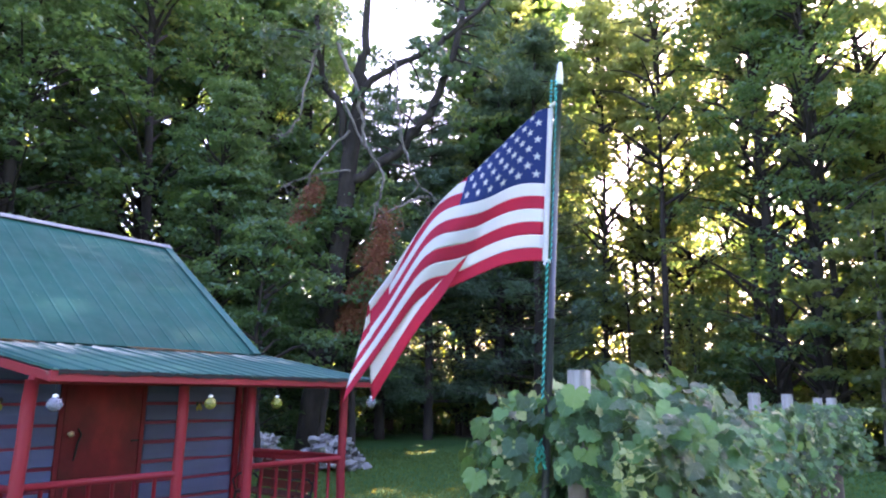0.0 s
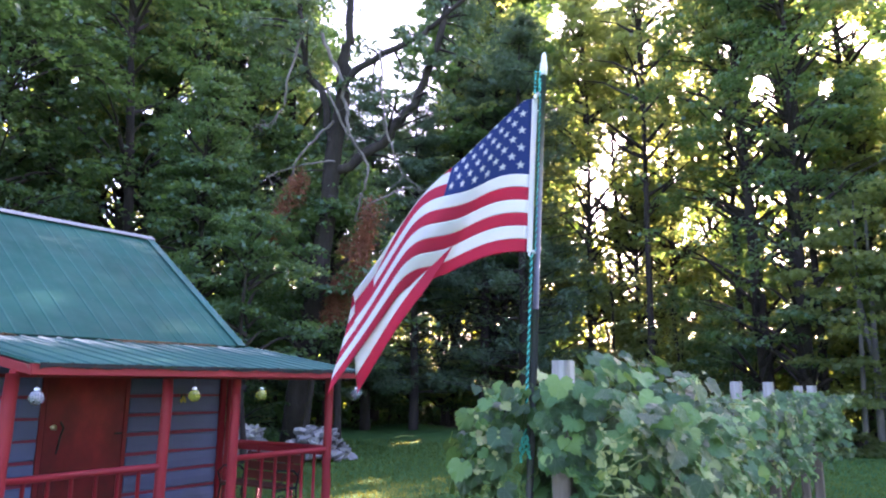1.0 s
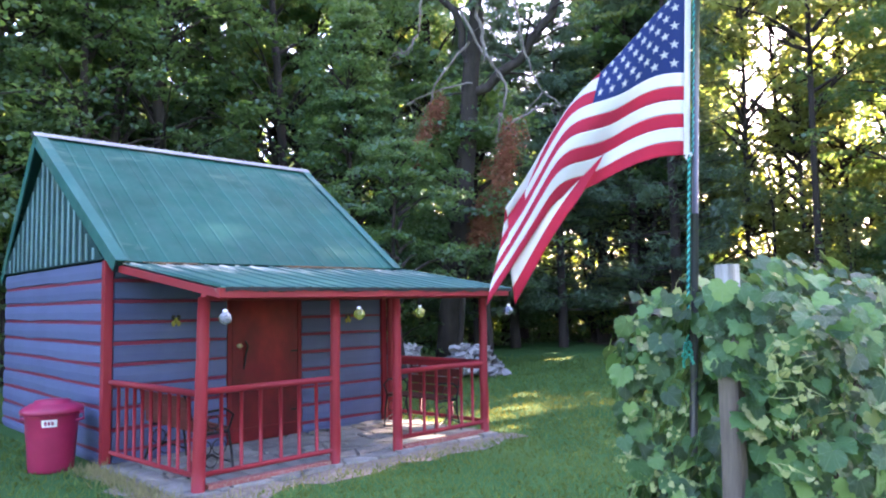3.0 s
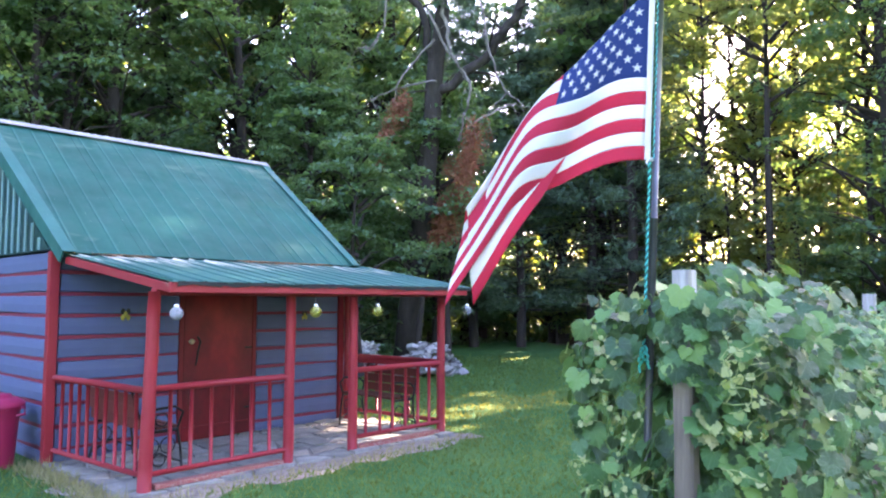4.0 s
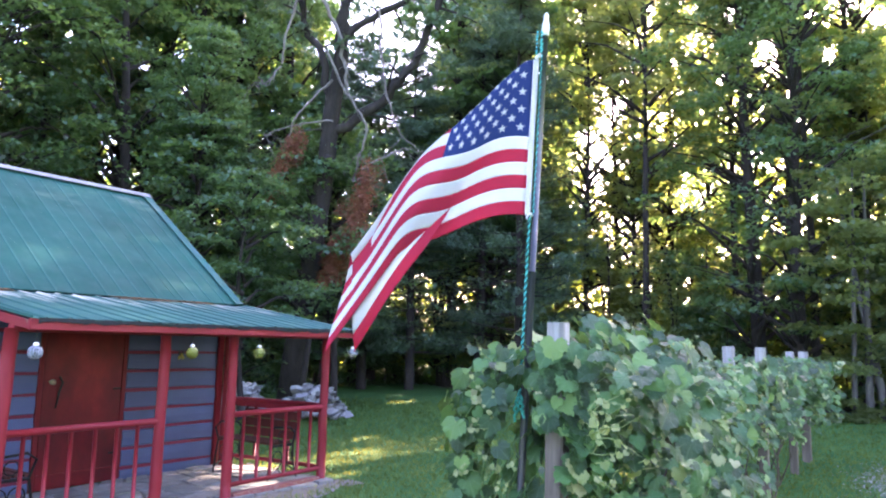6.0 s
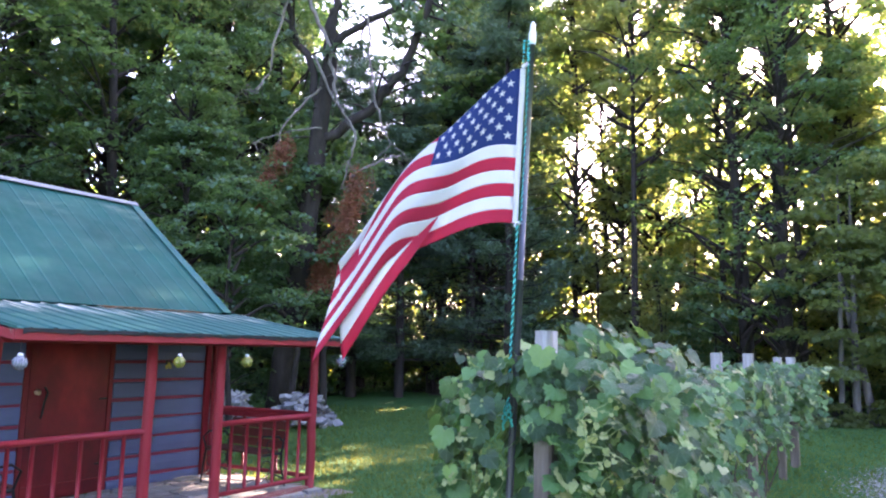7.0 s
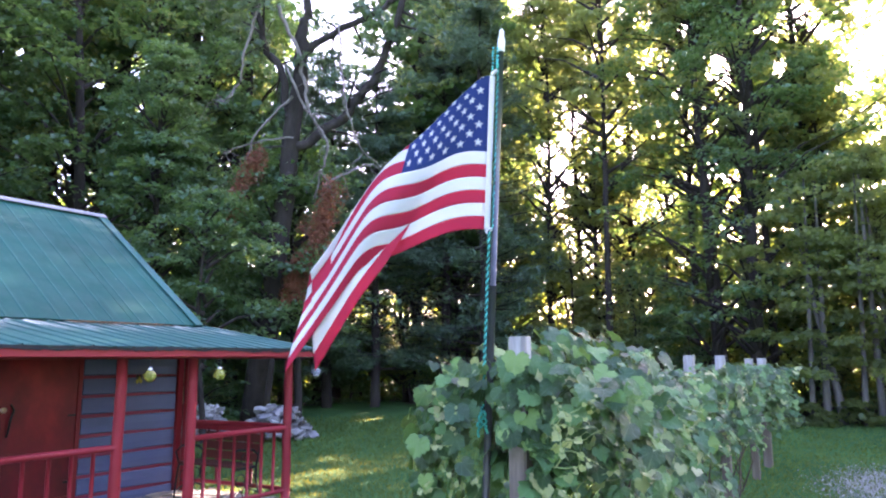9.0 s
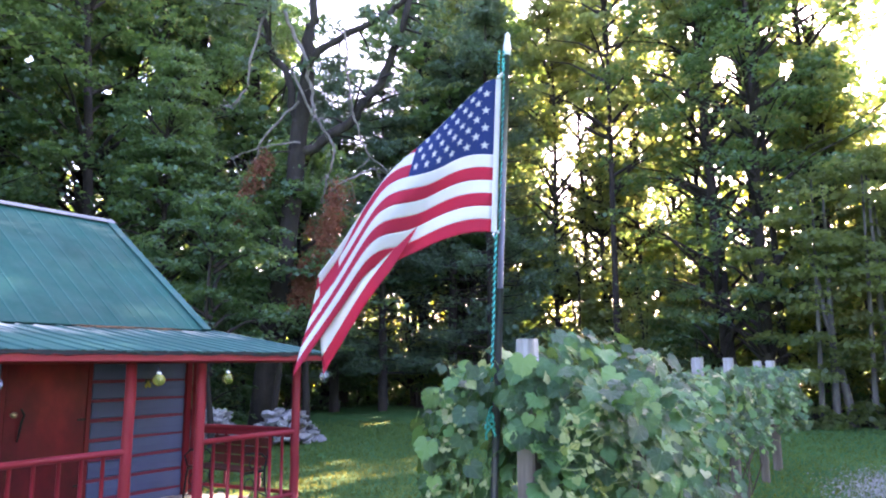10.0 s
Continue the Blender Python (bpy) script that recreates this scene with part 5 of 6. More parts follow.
MAPLE = "tall maple with dense dark green layered leaves"
BEECH = "slender woodland tree with bright green leaves"
kinds = [
    broadleaf("maple_tree", 1, 16.0, 1.6, 3.4, 180, 88, 0.140, LEAF_MAPLE, MAPLE, 0.19),
    broadleaf("maple_tree", 2, 19.0, 3.0, 3.8, 175, 36, 0.310, LEAF_MAPLE, MAPLE, 0.22),
    broadleaf("maple_tree", 3, 14.0, 0.9, 3.0, 165, 84, 0.140, LEAF_MAPLE, MAPLE, 0.15, 0.03),
    broadleaf("woodland_tree", 4, 16.0, 2.0, 2.8, 150, 84, 0.165, LEAF_LIGHT, BEECH, 0.085, -0.02),
    broadleaf("woodland_tree", 5, 12.0, 0.8, 2.4, 120, 84, 0.160, LEAF_LIGHT, BEECH, 0.075, 0.03),
    broadleaf("sapling", 6, 5.5, 0.3, 1.7, 50, 54, 0.160, LEAF_LIGHT, "young sapling with bright green leaves at the wood's edge", 0.04),
    broadleaf("sapling", 7, 4.2, 0.2, 1.6, 44, 54, 0.165, LEAF_MAPLE, "young sapling with dark green leaves at the wood's edge", 0.04),
    pine("pine_tree", 8, 15.5, 1.6, 2.7, "white pine with soft grey green needles"),
    broadleaf("maple_tree", 9, 16.0, 1.4, 3.5, 150, 40, 0.245, LEAF_MAPLE, MAPLE, 0.18),
    broadleaf("woodland_tree", 10, 19.0, 7.6, 3.3, 105, 62, 0.215, LEAF_LIGHT, "tall woodland tree with a high light green crown", 0.10, 0.01),
    broadleaf("young_maple", 11, 6.4, 2.3, 2.0, 52, 92, 0.125, LEAF_MAPLE, "young maple with spreading dark green layered leaves", 0.06, 0.02),
]


# openings in the canopy, placed to fit the camera's view: bearing, height and half width in degrees
VIEWPOINT = np.array([-2.71, -5.87, 1.61])
OPENINGS = [(20.1, 18.8, 1.0), (20.6, 17.1, 1.0), (21.6, 15.4, 1.0), (22.6, 16.4, 0.8), (21.8, 13.4, 0.9), (20.6, 14.2, 0.7), (24.6, 27.9, 0.9), (19.3, 20.4, 0.5),
            (8.8, 21.9, 0.9), (8.2, 20.4, 1.0), (7.3, 18.4, 0.7), (6.5, 16.0, 0.7), (9.5, 20.9, 0.5), (14.7, 5.0, 0.6), (14.9, 3.6, 0.4), (59.5, 13.5, 0.8), (59.9, 11.9, 0.6), (58.2, 13.0, 0.5), (57.9, 19.7, 0.4), (54.8, 18.5, 0.5), (48.5, 15.4, 0.6), (70.0, 17.5, 0.4), (51.0, 24.2, 0.6), (53.5, 14.0, 0.35), (63.0, 21.0, 0.4), (-1.4, 20.6, 1.5), (-3.6, 21.4, 1.8), (1.5, 22.6, 0.9), (4.5, 20.6, 0.7), (3.0, 24.2, 0.9), (5.6, 23.6, 0.6), (12.0, 20.0, 0.5), (15.5, 21.5, 0.5), (11.0, 24.6, 0.6), (13.6, 17.6, 0.35), (17.2, 25.5, 0.5)]


# where leaves are thinned to fit the camera's view and the sunny far edge shows through
THIN = [(17.0, 17.0, 2.0), (10.5, 17.5, 2.2), (7.0, 12.5, 2.0), (7.5, 10.0, 2.5), (3.0, 23.5, 2.0), (13.5, 22.5, 1.6), (22.6, 13.0, 3.0), (20.4, 9.5, 1.8), (14.0, 12.0, 2.2), (11.0, 13.5, 1.5), (18.0, 7.5, 3.0), (13.0, 7.0, 2.0), (25.5, 7.0, 1.4), (28.5, 6.0, 1.8), (17.0, 4.2, 2.4), (22.0, 4.0, 1.6), (31.0, 5.0, 3.0), (34.5, 3.6, 3.0), (38.5, 4.5, 2.5), (25.5, 22.0, 2.0), (17.5, 24.0, 1.5),
        (59.0, 12.5, 2.6), (66.5, 20.5, 1.6), (55.5, 21.5, 1.5), (48.5, 15.0, 1.3), (70.0, 14.5, 1.2), (52.0, 9.0, 1.5)]


# places on the lawn that the low sun reaches through the leaves, with the half width of its beam
SHAFTS = [(5.6, 1.10, 0.15), (4.0, 0.05, 0.13), (1.7, -0.50, 0.20), (4.0, -1.15, 0.15), (2.7, -2.10, 0.24), (13.0, 6.0, 0.30), (15.0, 7.6, 0.25)]


def closed_canopy(c, rs):
    """True for the leaves, given by their middles, that leave the openings free."""
    d = c - VIEWPOINT
    away = np.linalg.norm(d, axis=1)
    d /= away[:, None]
    keep = np.ones(len(c), bool)
    for b, e, r in OPENINGS:
        b, e = radians(b), radians(e)
        w = np.degrees(np.arccos(np.clip(d @ (math.cos(b) * math.cos(e), math.sin(b) * math.cos(e), math.sin(e)), -1, 1)))
        keep &= (w > 1.3 * r * rs.uniform(0.25, 1.3, len(c))) | (away < 9)
    for x, y, r in SHAFTS:
        p = c - (x, y, 0)
        gap = np.linalg.norm(p - np.outer(p @ SUN_DIR, SUN_DIR), axis=1)
        keep &= (gap > r * rs.uniform(0.7, 1.3, len(c))) | (c[:, 0] < 11)
    return keep


def dense_foliage(c, rs):
    """True for the leaves that stay where the foliage is thin."""
    d = c - VIEWPOINT
    side, up = np.degrees(np.arctan2(d[:, 1], d[:, 0])), np.degrees(np.arctan2(d[:, 2], np.hypot(d[:, 0], d[:, 1])))
    keep = np.ones(len(c), bool)
    for b, e, r in THIN:
        keep &= (np.hypot(side - b, up - e) > r * rs.uniform(0.5, 1.2, len(c))) | (rs.uniform(0, 1, len(c)) < 0.22)
    return keep


def open_crown(ob, m, rs):
    """Give a crown that reaches into an opening a mesh of its own, without the leaves there."""
    me = ob.data
    v = np.empty(len(me.vertices) * 3, np.float32)
    me.vertices.foreach_get("co", v)
    v = v.reshape(-1, 4, 3)
    mm = np.array(m)
    c = v.mean(1) @ mm[:3, :3].T + mm[:3, 3]
    keep = closed_canopy(c, rs)
    keep &= dense_foliage(c, rs)
    if keep.mean() < 0.997:
        v = v[keep].reshape(-1, 3)
        ob.data = arrays("crown", v, np.arange(len(v)).reshape(-1, 4), me.materials[0])


def plant(kind, x, y, turn, scale):
    m = pose(x, y, 0, 0, 0, turn) @ Matrix.Scale(scale, 4)
    t = copy_thing(kinds[kind], m)
    if -16 < bearing(x, y) < 76:
        for o in t.children:
            if o.name.startswith("crown"):
                open_crown(o, m, np.random.RandomState(int(abs(x * 13 + y * 7) * 10)))
    return t


def bearing(x, y):
    """Direction, in degrees, from the place where the camera stands in the yard."""
    return math.degrees(math.atan2(y + 5.9, x + 2.7))


def in_clearing(x, y):
    """The opening in the canopy behind the old tree, fitted to the camera's view."""
    return 34.0 < bearing(x, y) < 42.5


def sun_lane(x, y):
    """Height of the low sunbeam over (x, y) and the distance beside it."""
    return (x - 5.7) * SUN_DIR.z / SUN_DIR.x, abs(y - 1.0 - (x - 5.7) * SUN_DIR.y / SUN_DIR.x)


TOPS = [16, 19, 14, 16, 12, 5.5, 4.2, 15.5, 16, 19]
PLANT_SEED = 306
rnd = random.Random(PLANT_SEED)
rows = [(0.7, 2.4, (0, 2, 2, 6, 4, 0)), (2.6, 2.8, (5, 6, 6, 5, 3)), (4.8, 2.8, (8, 8, 2, 8, 3)), (8.0, 2.8, (1, 8, 1, 9)), (10.5, 3.6, (6, 5, 6)), (12.0, 3.2, (1, 1, 9))]
LENGTH = sum((Vector(b) - Vector(a)).length for a, b in zip(EDGE, EDGE[1:]))
for depth, gap, pick in rows:
    d = rnd.uniform(0, gap)
    while d < LENGTH:
        p, w = edge_point(d / LENGTH)
        q = p + w * (depth + rnd.uniform(-0.9, 0.9))
        k, sc = rnd.choice(pick), rnd.uniform(0.90, 1.15)
        d += gap * rnd.uniform(0.75, 1.25)
        if in_clearing(q.x, q.y) and k not in (5, 6):
            k = rnd.choice((2, 2, 4, 7)) if k < 8 else 8
            sc = (1.6 + 0.33 * math.hypot(q.x + 2.7, q.y + 5.9)) / TOPS[k]
        if q.y < 8.5 and q.x > 14:
            if rnd.random() < 0.14:
                continue
            if k < 3 and depth < 6 and rnd.random() < 0.45:
                k = rnd.choice((3, 4, 3))
            if k == 8:
                k = rnd.choice((3, 8, 8))
            if -4.5 < bearing(q.x, q.y) < 2.0:
                # growth kept low under the sun as the camera sees it
                k = rnd.choice((4, 3))
                sc = min(sc, (1.0 + 0.29 * math.hypot(q.x + 2.7, q.y + 5.9)) / TOPS[k])
            beam, side = sun_lane(q.x, q.y)
            if side < 1.1 and TOPS[k] * sc > beam - 0.6:
                # only growth below or above the beam that lights the lawn
                if beam < 6.4:
                    k, sc = 9, 1.0
                else:
                    k, sc = 4, (beam - 0.6) / 12
        if k in (3, 4) and bearing(q.x, q.y) > 58:
            k = 2
        plant(k, q.x + rnd.uniform(-0.5, 0.5), q.y, rnd.uniform(0, 360), sc)
d = 0.0
while d < LENGTH:
    p, w = edge_point(d / LENGTH)
    q = p + w * rnd.choice((0.2, 1.4, 3.0, 5.5))
    if q.x > 12:
        plant(rnd.choice((5, 6, 6)), q.x, q.y, rnd.uniform(0, 360), rnd.uniform(0.6, 0.95))
    d += rnd.uniform(0.8, 1.5)
for k, x, y, sc in ((2, 8.3, 9.2, 0.7), (2, 8.7, 7.9, 0.50), (6, 9.4, 9.0, 1.0), (10, 9.5, 6.2, 1.0), (10, 10.6, 6.4, 1.15), (10, 8.0, 8.6, 1.1), (10, 11.2, 6.9, 0.75), (10, 7.14, 5.62, 0.80), (3, 30.0, -4.7, 0.95), (3, 25.5, -4.3, 0.85), (4, 21.5, -4.6, 0.9), (7, 17.4, 9.0, 0.80), (7, 16.4, 10.3, 0.82), (7, 14.9, 10.6, 0.76), (7, 18.3, 5.2, 0.95), (7, 19.2, 7.2, 0.9), (2, 16.5, 12.3, 0.82), (0, 18.6, 11.7, 0.74), (4, 20.0, 9.6, 0.95), (2, 21.0, 8.0, 0.8), (6, 15.0, 12.0, 1.1), (6, 17.5, 12.0, 1.2),
                    (9, 21.6, -0.9, 1.0), (9, 19.6, -3.4, 0.95), (1, 26.0, 8.6, 1.0), (1, 24.0, 8.5, 1.05), (1, 20.5, 9.2, 1.0), (1, 24.5, 9.5, 1.0), (9, 20.3, 7.0, 0.9), (6, 22.5, 14.0, 1.2), (6, 24.0, 16.0, 1.3), (8, 25.5, 14.5, 0.62), (6, 20.8, 12.6, 1.0), (1, 14.5, 14.5, 1.25), (1, 18.0, 19.0, 1.3), (1, 11.5, 15.5, 1.25), (1, 22.0, 8.5, 1.2),
                    (5, 20.3, 0.6, 0.78), (5, 21.5, 1.9, 0.9), (5, 23.0, 0.2, 1.0), (6, 22.3, 1.3, 1.2), (4, 25.5, 1.0, 0.52), (4, 27.5, 2.2, 0.58), (4, 27.0, -0.2, 0.55), (4, 30.0, 1.2, 0.66), (4, 29.0, 3.3, 0.78), (4, 26.5, 3.6, 0.82), (3, 31.5, 4.6, 0.7), (3, 33.0, 2.2, 0.62), (8, 40.0, 5.2, 0.85), (8, 38.0, 3.9, 0.74), (8, 41.5, 7.4, 0.9), (8, 37.0, 6.3, 0.9), (8, 44.0, 3.6, 0.85), (5, 21.0, 3.2, 1.1), (5, 22.6, 4.0, 1.2)):
    plant(k, x, y, x * 77, sc)
for ob in kinds:
    for o in (*ob.children_recursive, ob):
        bpy.data.objects.remove(o)

pale = thing("grey_barked_tree", (17.0, -5.2, 0), "clump of thin grey trunks half hidden by leaves", "tree")
_m = Mat("grey_bark", (0.2, 0.19, 0.18), 0.9)
_g = _m.noise(6, 5, 0.7, (1, 1, 0.3))
_m.color(_m.ramp(_g, [(0.3, (0.06, 0.055, 0.05)), (0.7, (0.19, 0.18, 0.165))])).bump(_g, 0.7, 0.03)
rr = random.Random(9)
clumps = []
for dx, dy, r in ((-0.2, 0.75, 0.06), (0.0, 0.45, 0.08), (0.25, 0.1, 0.09), (0.1, -0.35, 0.06), (0.5, -0.7, 0.08), (0.2, -1.1, 0.07)):
    bm = bmesh.new()
    lx, ly = rr.uniform(-0.5, 0.3), rr.uniform(-0.6, 0.6)
    tube(bm, [(dx, dy, 0), (dx + lx * 0.3, dy + ly * 0.3, 1.2), (dx + lx * 0.7, dy + ly * 0.8, 3.0), (dx + lx * 1.3, dy + ly * 1.5, 6.0)], [r * 1.25, r, r * 0.8, r * 0.3], 9, jitter=0.07, rnd=rr)
    smooth(part("trunk", bm, _m.m, pale))
    for _ in range(15):
        clumps.append((dx + lx + rr.uniform(-1.5, 1.0), dy + ly + rr.uniform(-1.5, 1.5), rr.uniform(1.15, 6.5), rr.uniform(0.5, 0.9)))
    for _ in range(2):
        clumps.append((dx + rr.uniform(-0.9, -0.2), dy + rr.uniform(-1.0, 1.0), rr.uniform(0.15, 0.6), rr.uniform(0.3, 0.5)))
v, f = crown_leaves(clumps, 80, 0.16, np.random.RandomState(9))
link("crown", arrays("crown", v, f, LEAF_LIGHT), pale)

# the wood going on behind, too deep to tell one tree from the next
rs = np.random.RandomState(41)
n = 36000
sp = [edge_point(i / 200) for i in range(201)]
pick = rs.randint(0, 201, n)
into = 15 + 22 * rs.uniform(0, 1, n)
base = np.array([(p.x, p.y) for p, w in sp])[pick] + np.array([(w.x, w.y) for p, w in sp])[pick] * into[:, None] + rs.normal(size=(n, 2)) * 0.8
z = np.where(rs.uniform(0, 1, n) < 0.5, rs.uniform(0.1, 3.5, n), rs.uniform(0.1, 11, n) * np.where(base[:, 1] < 8, 0.4, 1.0))
c = np.concatenate([base, z[:, None]], 1)
k = 42000
pick = rs.randint(0, 201, k)
into = 1.0 + 18 * rs.uniform(0, 1, k)
low = np.array([(p.x, p.y) for p, w in sp])[pick] + np.array([(w.x, w.y) for p, w in sp])[pick] * into[:, None] + rs.normal(size=(k, 2)) * 0.6
hump = 0.5 + 0.9 * np.abs(np.sin(low[:, 0] * 0.9) * np.cos(low[:, 1] * 0.7))
low = np.concatenate([low, (rs.uniform(0.02, 1.0, k) * hump)[:, None]], 1)
k2 = 16000
pick = rs.randint(0, 201, k2)
belt = np.array([(p.x, p.y) for p, w in sp])[pick] + np.array([(w.x, w.y) for p, w in sp])[pick] * rs.uniform(13, 19, k2)[:, None] + rs.normal(size=(k2, 2)) * 0.5
belt = np.concatenate([belt, rs.uniform(0.1, 4.2, k2)[:, None]], 1)
k3 = 3000
turn = np.radians(rs.uniform(24, 52, k3))
reach = rs.uniform(31, 46, k3)
corner = np.stack([-2.7 + reach * np.cos(turn), -5.9 + reach * np.sin(turn), rs.uniform(0.1, 5.5, k3)], -1)
# unseen ring of leaves behind the camera, added to darken the porch
k4 = 22000
turn = np.radians(rs.uniform(95, 335, k4))
reach = rs.uniform(24, 33, k4)
behind = np.stack([-2.7 + reach * np.cos(turn), -5.9 + reach * np.sin(turn), 18.0 * rs.uniform(0, 1, k4) ** 0.9 * (0.8 + 0.2 * np.sin(turn * 17))], -1)
c = np.concatenate([c, low, belt, corner, behind])
big = (np.arange(len(c)) < n) | (np.arange(len(c)) >= n + k)
sunny = ((c[:, 1] < 9) | (c[:, 0] > 21)) & (c[:, 0] > 12) & big & (np.arange(len(c)) < n + k + k2)
keep = (~sunny | (rs.uniform(0, 1, len(c)) < 0.25)) & closed_canopy(c, rs) & dense_foliage(c, rs)
c, big = c[keep], big[keep]
v, f = leaf_quads(c, rs.normal(size=c.shape) + [0, 0, 0.6], np.where(big, 0.6, 0.24)[:, None], rs, 0.7)
tagged(link("far_woods", arrays("far_woods", v, f, LEAF_MAPLE)), "dark undergrowth and leaves deep in the wood, and an added unseen ring that cuts sky light", "woods", kind="stuff")

# the far, sunny edge of the wood: a leaf curtain curved to fit the camera's view
k = 80000
turn = np.radians(rs.uniform(-16, 76, k))
reach = rs.uniform(39, 45, k)
c = np.stack([-2.7 + reach * np.cos(turn), -5.9 + reach * np.sin(turn), 0.1 + 23 * rs.uniform(0, 1, k) ** 1.15], -1)
tuft = np.array([noise.noise((p[0] * 0.55, p[1] * 0.55, p[2] * 0.75)) for p in c])
beam = (c[:, 0] - 5.7) * SUN_DIR.z / SUN_DIR.x
lane = (np.abs(c[:, 1] - 1.0) < 0.7) & (np.abs(c[:, 2] - beam) < 0.9)
c = c[closed_canopy(c, rs) & ~lane & (tuft > -0.40) & ((turn < radians(31)) | (c[:, 2] < np.where(turn < radians(45), 9, 14)))]
v, f = leaf_quads(c, rs.normal(size=c.shape) + [0.3, 0, 0.5], 0.34, rs, 0.75)
tagged(link("wood_edge", arrays("wood_edge", v, f, LEAF_GLADE)), "sunlit yellow green leaves at the far edge of the wood", "woods", kind="stuff")


# ---- old tree with broken bare branches ----
def grown(pts, seed, wander, steps=4):
    """A smooth, slightly wandering line through points."""
    rnd = random.Random(seed)
    p = [Vector(q) for q in pts]
    out = []
    for i in range(len(p) - 1):
        a, b, c, d = p[max(i - 1, 0)], p[i], p[i + 1], p[min(i + 2, len(p) - 1)]
        for k in range(steps):
            t = k / steps
            q = 0.5 * (2 * b + (c - a) * t + (2 * a - 5 * b + 4 * c - d) * t * t + (3 * b - a - 3 * c + d) * t ** 3)
            out.append(q + Vector([rnd.gauss(0, wander if k else wander * 0.4) for _ in range(3)]))
    return out + [p[-1]]


sprays = []
snag = thing("old_pine_tree", (0, 0, 0), "old pine with broken bare grey branches and rusty dead needles", "tree")
# trunk, limb and branch points lie on camera rays, placed to fit its view
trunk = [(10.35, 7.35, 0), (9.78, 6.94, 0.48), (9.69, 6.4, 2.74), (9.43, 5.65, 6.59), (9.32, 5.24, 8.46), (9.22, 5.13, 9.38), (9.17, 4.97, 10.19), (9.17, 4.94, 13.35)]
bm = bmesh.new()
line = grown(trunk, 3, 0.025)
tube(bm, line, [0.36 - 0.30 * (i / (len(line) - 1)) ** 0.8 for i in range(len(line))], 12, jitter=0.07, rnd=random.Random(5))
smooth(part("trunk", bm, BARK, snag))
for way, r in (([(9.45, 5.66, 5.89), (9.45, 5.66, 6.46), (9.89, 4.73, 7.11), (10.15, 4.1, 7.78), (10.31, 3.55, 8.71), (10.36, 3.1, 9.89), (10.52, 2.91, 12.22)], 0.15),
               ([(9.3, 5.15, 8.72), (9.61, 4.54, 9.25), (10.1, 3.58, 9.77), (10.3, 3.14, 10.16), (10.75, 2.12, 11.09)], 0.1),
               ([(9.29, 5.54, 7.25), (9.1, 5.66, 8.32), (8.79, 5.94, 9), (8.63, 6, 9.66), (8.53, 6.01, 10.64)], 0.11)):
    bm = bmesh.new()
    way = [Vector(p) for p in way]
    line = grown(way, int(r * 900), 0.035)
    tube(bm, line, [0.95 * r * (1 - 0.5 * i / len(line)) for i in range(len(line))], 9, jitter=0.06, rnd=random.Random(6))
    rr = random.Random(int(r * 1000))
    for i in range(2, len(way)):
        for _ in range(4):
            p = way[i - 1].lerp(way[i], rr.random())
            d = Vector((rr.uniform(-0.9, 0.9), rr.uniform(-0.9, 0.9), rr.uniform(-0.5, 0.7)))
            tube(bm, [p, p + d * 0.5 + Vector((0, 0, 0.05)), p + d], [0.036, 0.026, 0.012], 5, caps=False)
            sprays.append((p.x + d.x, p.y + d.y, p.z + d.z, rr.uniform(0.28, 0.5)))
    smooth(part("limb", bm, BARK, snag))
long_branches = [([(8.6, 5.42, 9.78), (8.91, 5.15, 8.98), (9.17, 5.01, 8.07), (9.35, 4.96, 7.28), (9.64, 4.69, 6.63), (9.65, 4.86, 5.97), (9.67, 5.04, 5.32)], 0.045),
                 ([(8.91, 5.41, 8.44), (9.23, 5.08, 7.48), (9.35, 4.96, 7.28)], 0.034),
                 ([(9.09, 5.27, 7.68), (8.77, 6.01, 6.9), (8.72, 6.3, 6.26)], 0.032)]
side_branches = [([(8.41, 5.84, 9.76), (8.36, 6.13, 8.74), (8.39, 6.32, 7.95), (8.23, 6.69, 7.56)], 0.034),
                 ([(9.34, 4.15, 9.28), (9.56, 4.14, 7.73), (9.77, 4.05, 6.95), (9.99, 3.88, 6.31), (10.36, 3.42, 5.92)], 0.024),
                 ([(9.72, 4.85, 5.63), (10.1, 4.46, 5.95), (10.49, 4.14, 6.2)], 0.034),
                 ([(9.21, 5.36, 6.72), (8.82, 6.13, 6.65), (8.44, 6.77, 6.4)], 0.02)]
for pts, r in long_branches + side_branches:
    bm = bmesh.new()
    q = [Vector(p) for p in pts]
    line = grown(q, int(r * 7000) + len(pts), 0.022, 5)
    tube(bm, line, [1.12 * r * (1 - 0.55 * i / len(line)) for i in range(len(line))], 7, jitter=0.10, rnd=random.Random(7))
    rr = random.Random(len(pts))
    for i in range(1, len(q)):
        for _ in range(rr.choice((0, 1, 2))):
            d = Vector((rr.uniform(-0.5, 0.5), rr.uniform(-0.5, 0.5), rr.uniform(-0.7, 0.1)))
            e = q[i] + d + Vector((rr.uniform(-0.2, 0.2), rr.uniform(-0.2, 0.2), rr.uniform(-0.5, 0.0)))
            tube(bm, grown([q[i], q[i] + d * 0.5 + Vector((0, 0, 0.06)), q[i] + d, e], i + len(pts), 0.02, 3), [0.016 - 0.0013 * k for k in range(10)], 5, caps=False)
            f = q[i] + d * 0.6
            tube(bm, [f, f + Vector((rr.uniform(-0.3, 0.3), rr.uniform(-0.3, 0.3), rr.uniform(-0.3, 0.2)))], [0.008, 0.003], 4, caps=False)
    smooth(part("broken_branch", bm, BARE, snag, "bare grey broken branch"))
rs = np.random.RandomState(31)
dead = []
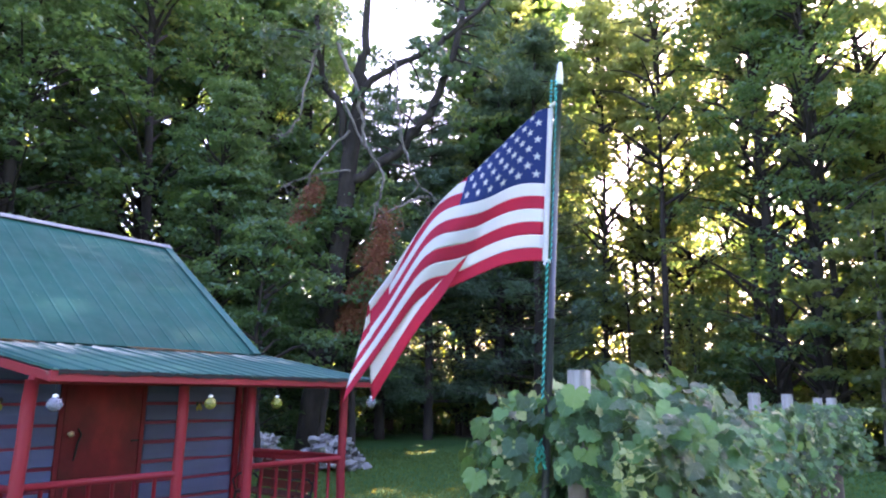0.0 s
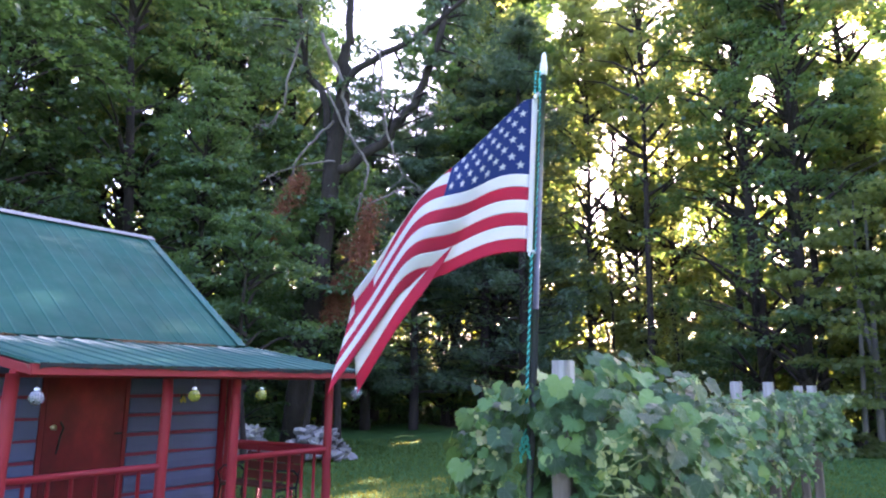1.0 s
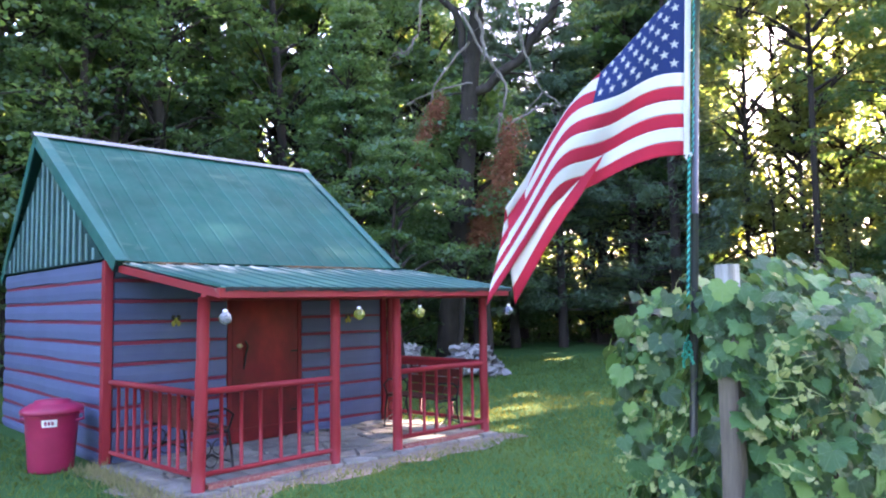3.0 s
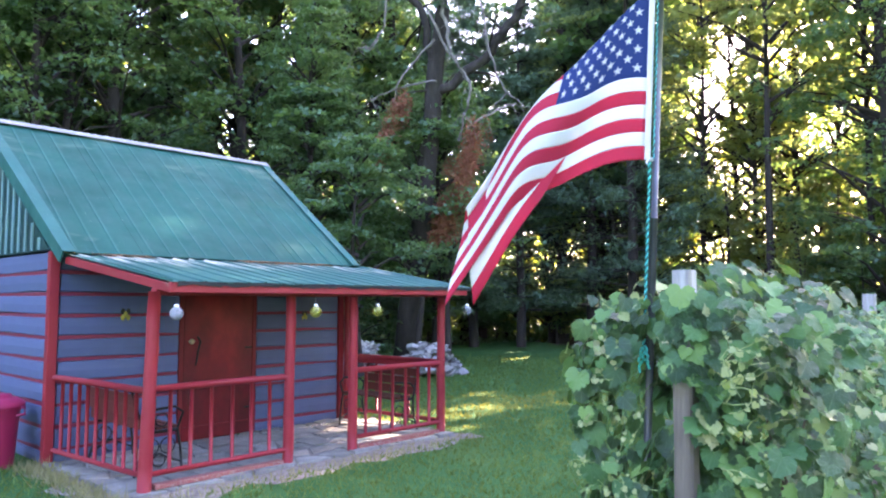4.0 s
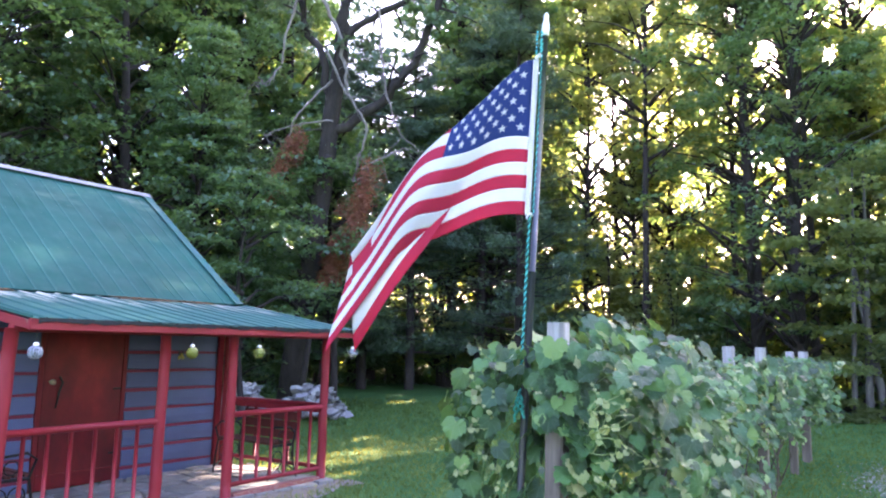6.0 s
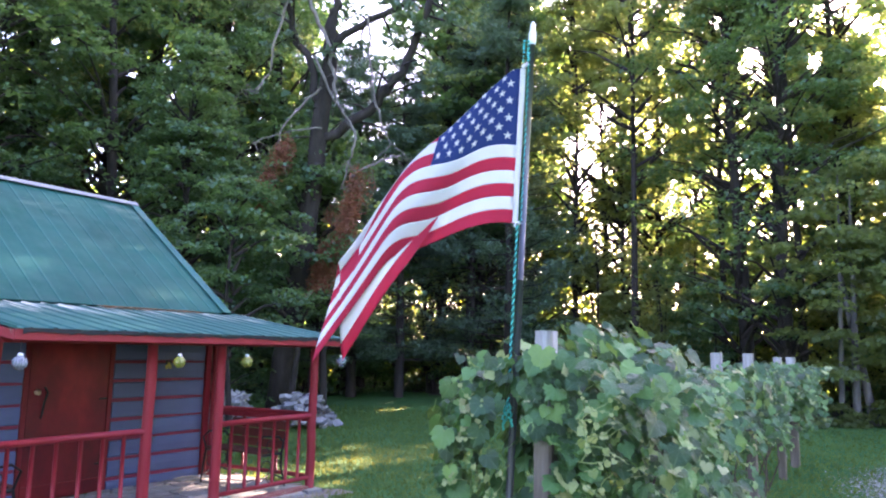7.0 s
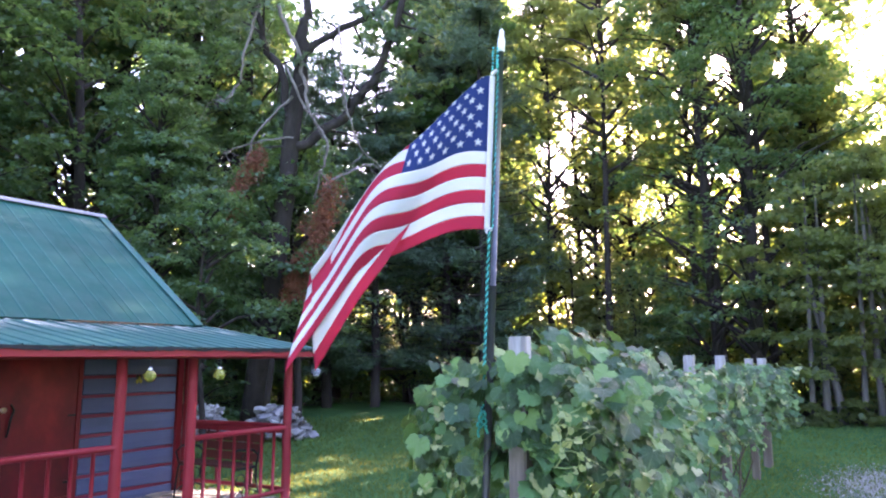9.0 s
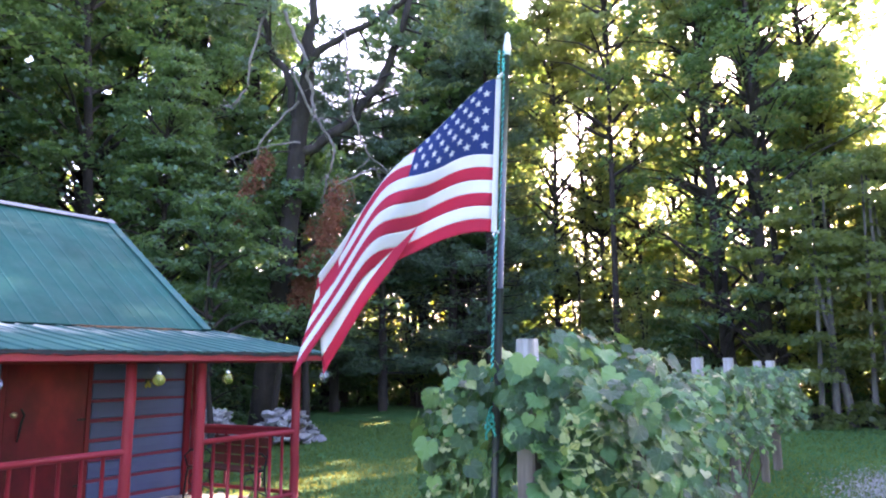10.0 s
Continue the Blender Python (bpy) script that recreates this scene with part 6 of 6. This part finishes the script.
for pts, n, spread in (([(8.85, 6.06, 6.38), (8.75, 6.40, 5.7), (8.62, 6.75, 4.95)], 17, 0.07), ([(9.79, 4.72, 5.72), (9.85, 4.97, 4.8), (9.82, 5.14, 4.14), (9.62, 5.64, 3.63), (9.65, 5.42, 3.26)], 44, 0.15)):
    q = [Vector(p) for p in pts]
    for i in range(n):
        f = rs.uniform(0, len(q) - 1.001)
        p = q[int(f)].lerp(q[int(f) + 1], f - int(f))
        dead.append((p.x + rs.normal() * spread, p.y + rs.normal() * spread, p.z + rs.normal() * spread, rs.uniform(0.16, 0.28)))
v, f = crown_leaves(dead, 150, 0.13, rs, 1.6, 1.5, 0.16)
link("dead_needles", arrays("dead_needles", v, f, LEAF_DEAD), snag, "rusty brown dead needles")
green = [(rs.normal() * 1.5 + 10.2, rs.normal() * 1.9 + 4.9, 9.9 + abs(rs.normal()) * 2.2, rs.uniform(0.45, 0.8)) for _ in range(60)]
v, f = crown_leaves(green, 50, 0.22, rs, 0.45, 1.2, 0.12)
link("crown", arrays("crown", v, f, LEAF_PINE), snag)
v, f = crown_leaves([p for p in sprays if p[2] > 8.3], 46, 0.24, rs, 0.5, 1.2, 0.34)
link("needle_sprays", arrays("needle_sprays", v, f, LEAF_PINE), snag)

# ---- grass and gravel ----
rs = np.random.RandomState(12)
n = 120000
rad = np.abs(20 * rs.uniform(0, 1, n) ** 0.75 + rs.normal(size=n) * 0.8)
ang = np.radians(47 + (rs.uniform(0, 1, n) + rs.uniform(0, 1, n) * 0.35 - 0.675) * 100)
x, y = -2.7 + rad * np.cos(ang), -5.9 + rad * np.sin(ang)
ok = ~((x > -0.36) & (x < 3.74) & (y > -0.33) & (y < 5.7))
x, y = x[ok], y[ok]
h = (0.02 + 0.026 * rs.uniform(0, 1, len(x))) * (1 + rad[ok] * 0.03)
w = 0.005 * (1 + rad[ok] * 0.12)
a = rs.uniform(0, 2 * np.pi, len(x))
v = np.empty((len(x), 3, 3))
v[:, 0] = np.stack([x - w * np.cos(a), y - w * np.sin(a), 0 * x], -1)
v[:, 1] = np.stack([x + w * np.cos(a), y + w * np.sin(a), 0 * x], -1)
v[:, 2] = np.stack([x + h * 0.6 * rs.normal(size=len(x)), y + h * 0.6 * rs.normal(size=len(x)), h], -1)
tagged(link("grass", arrays("grass", v.reshape(-1, 3), np.arange(len(x) * 3).reshape(-1, 3), BLADE)), "short mown green grass blades", "grass", kind="stuff")

rs = np.random.RandomState(14)
n = 6500
x, y = 8.2 + rs.normal(size=n) * 0.75, -5.75 + rs.normal(size=n) * 0.30
c = np.stack([x, y, np.full(n, 0.012)], -1)
v, f = leaf_quads(c, np.tile([0, 0, 1.0], (n, 1)) + rs.normal(size=c.shape) * 0.2, 0.030, rs, 0.9, -0.12)
tagged(link("gravel", arrays("gravel", v, f, GRAVEL)), "pale grey gravel scattered beside the vine row", "gravel", kind="stuff")
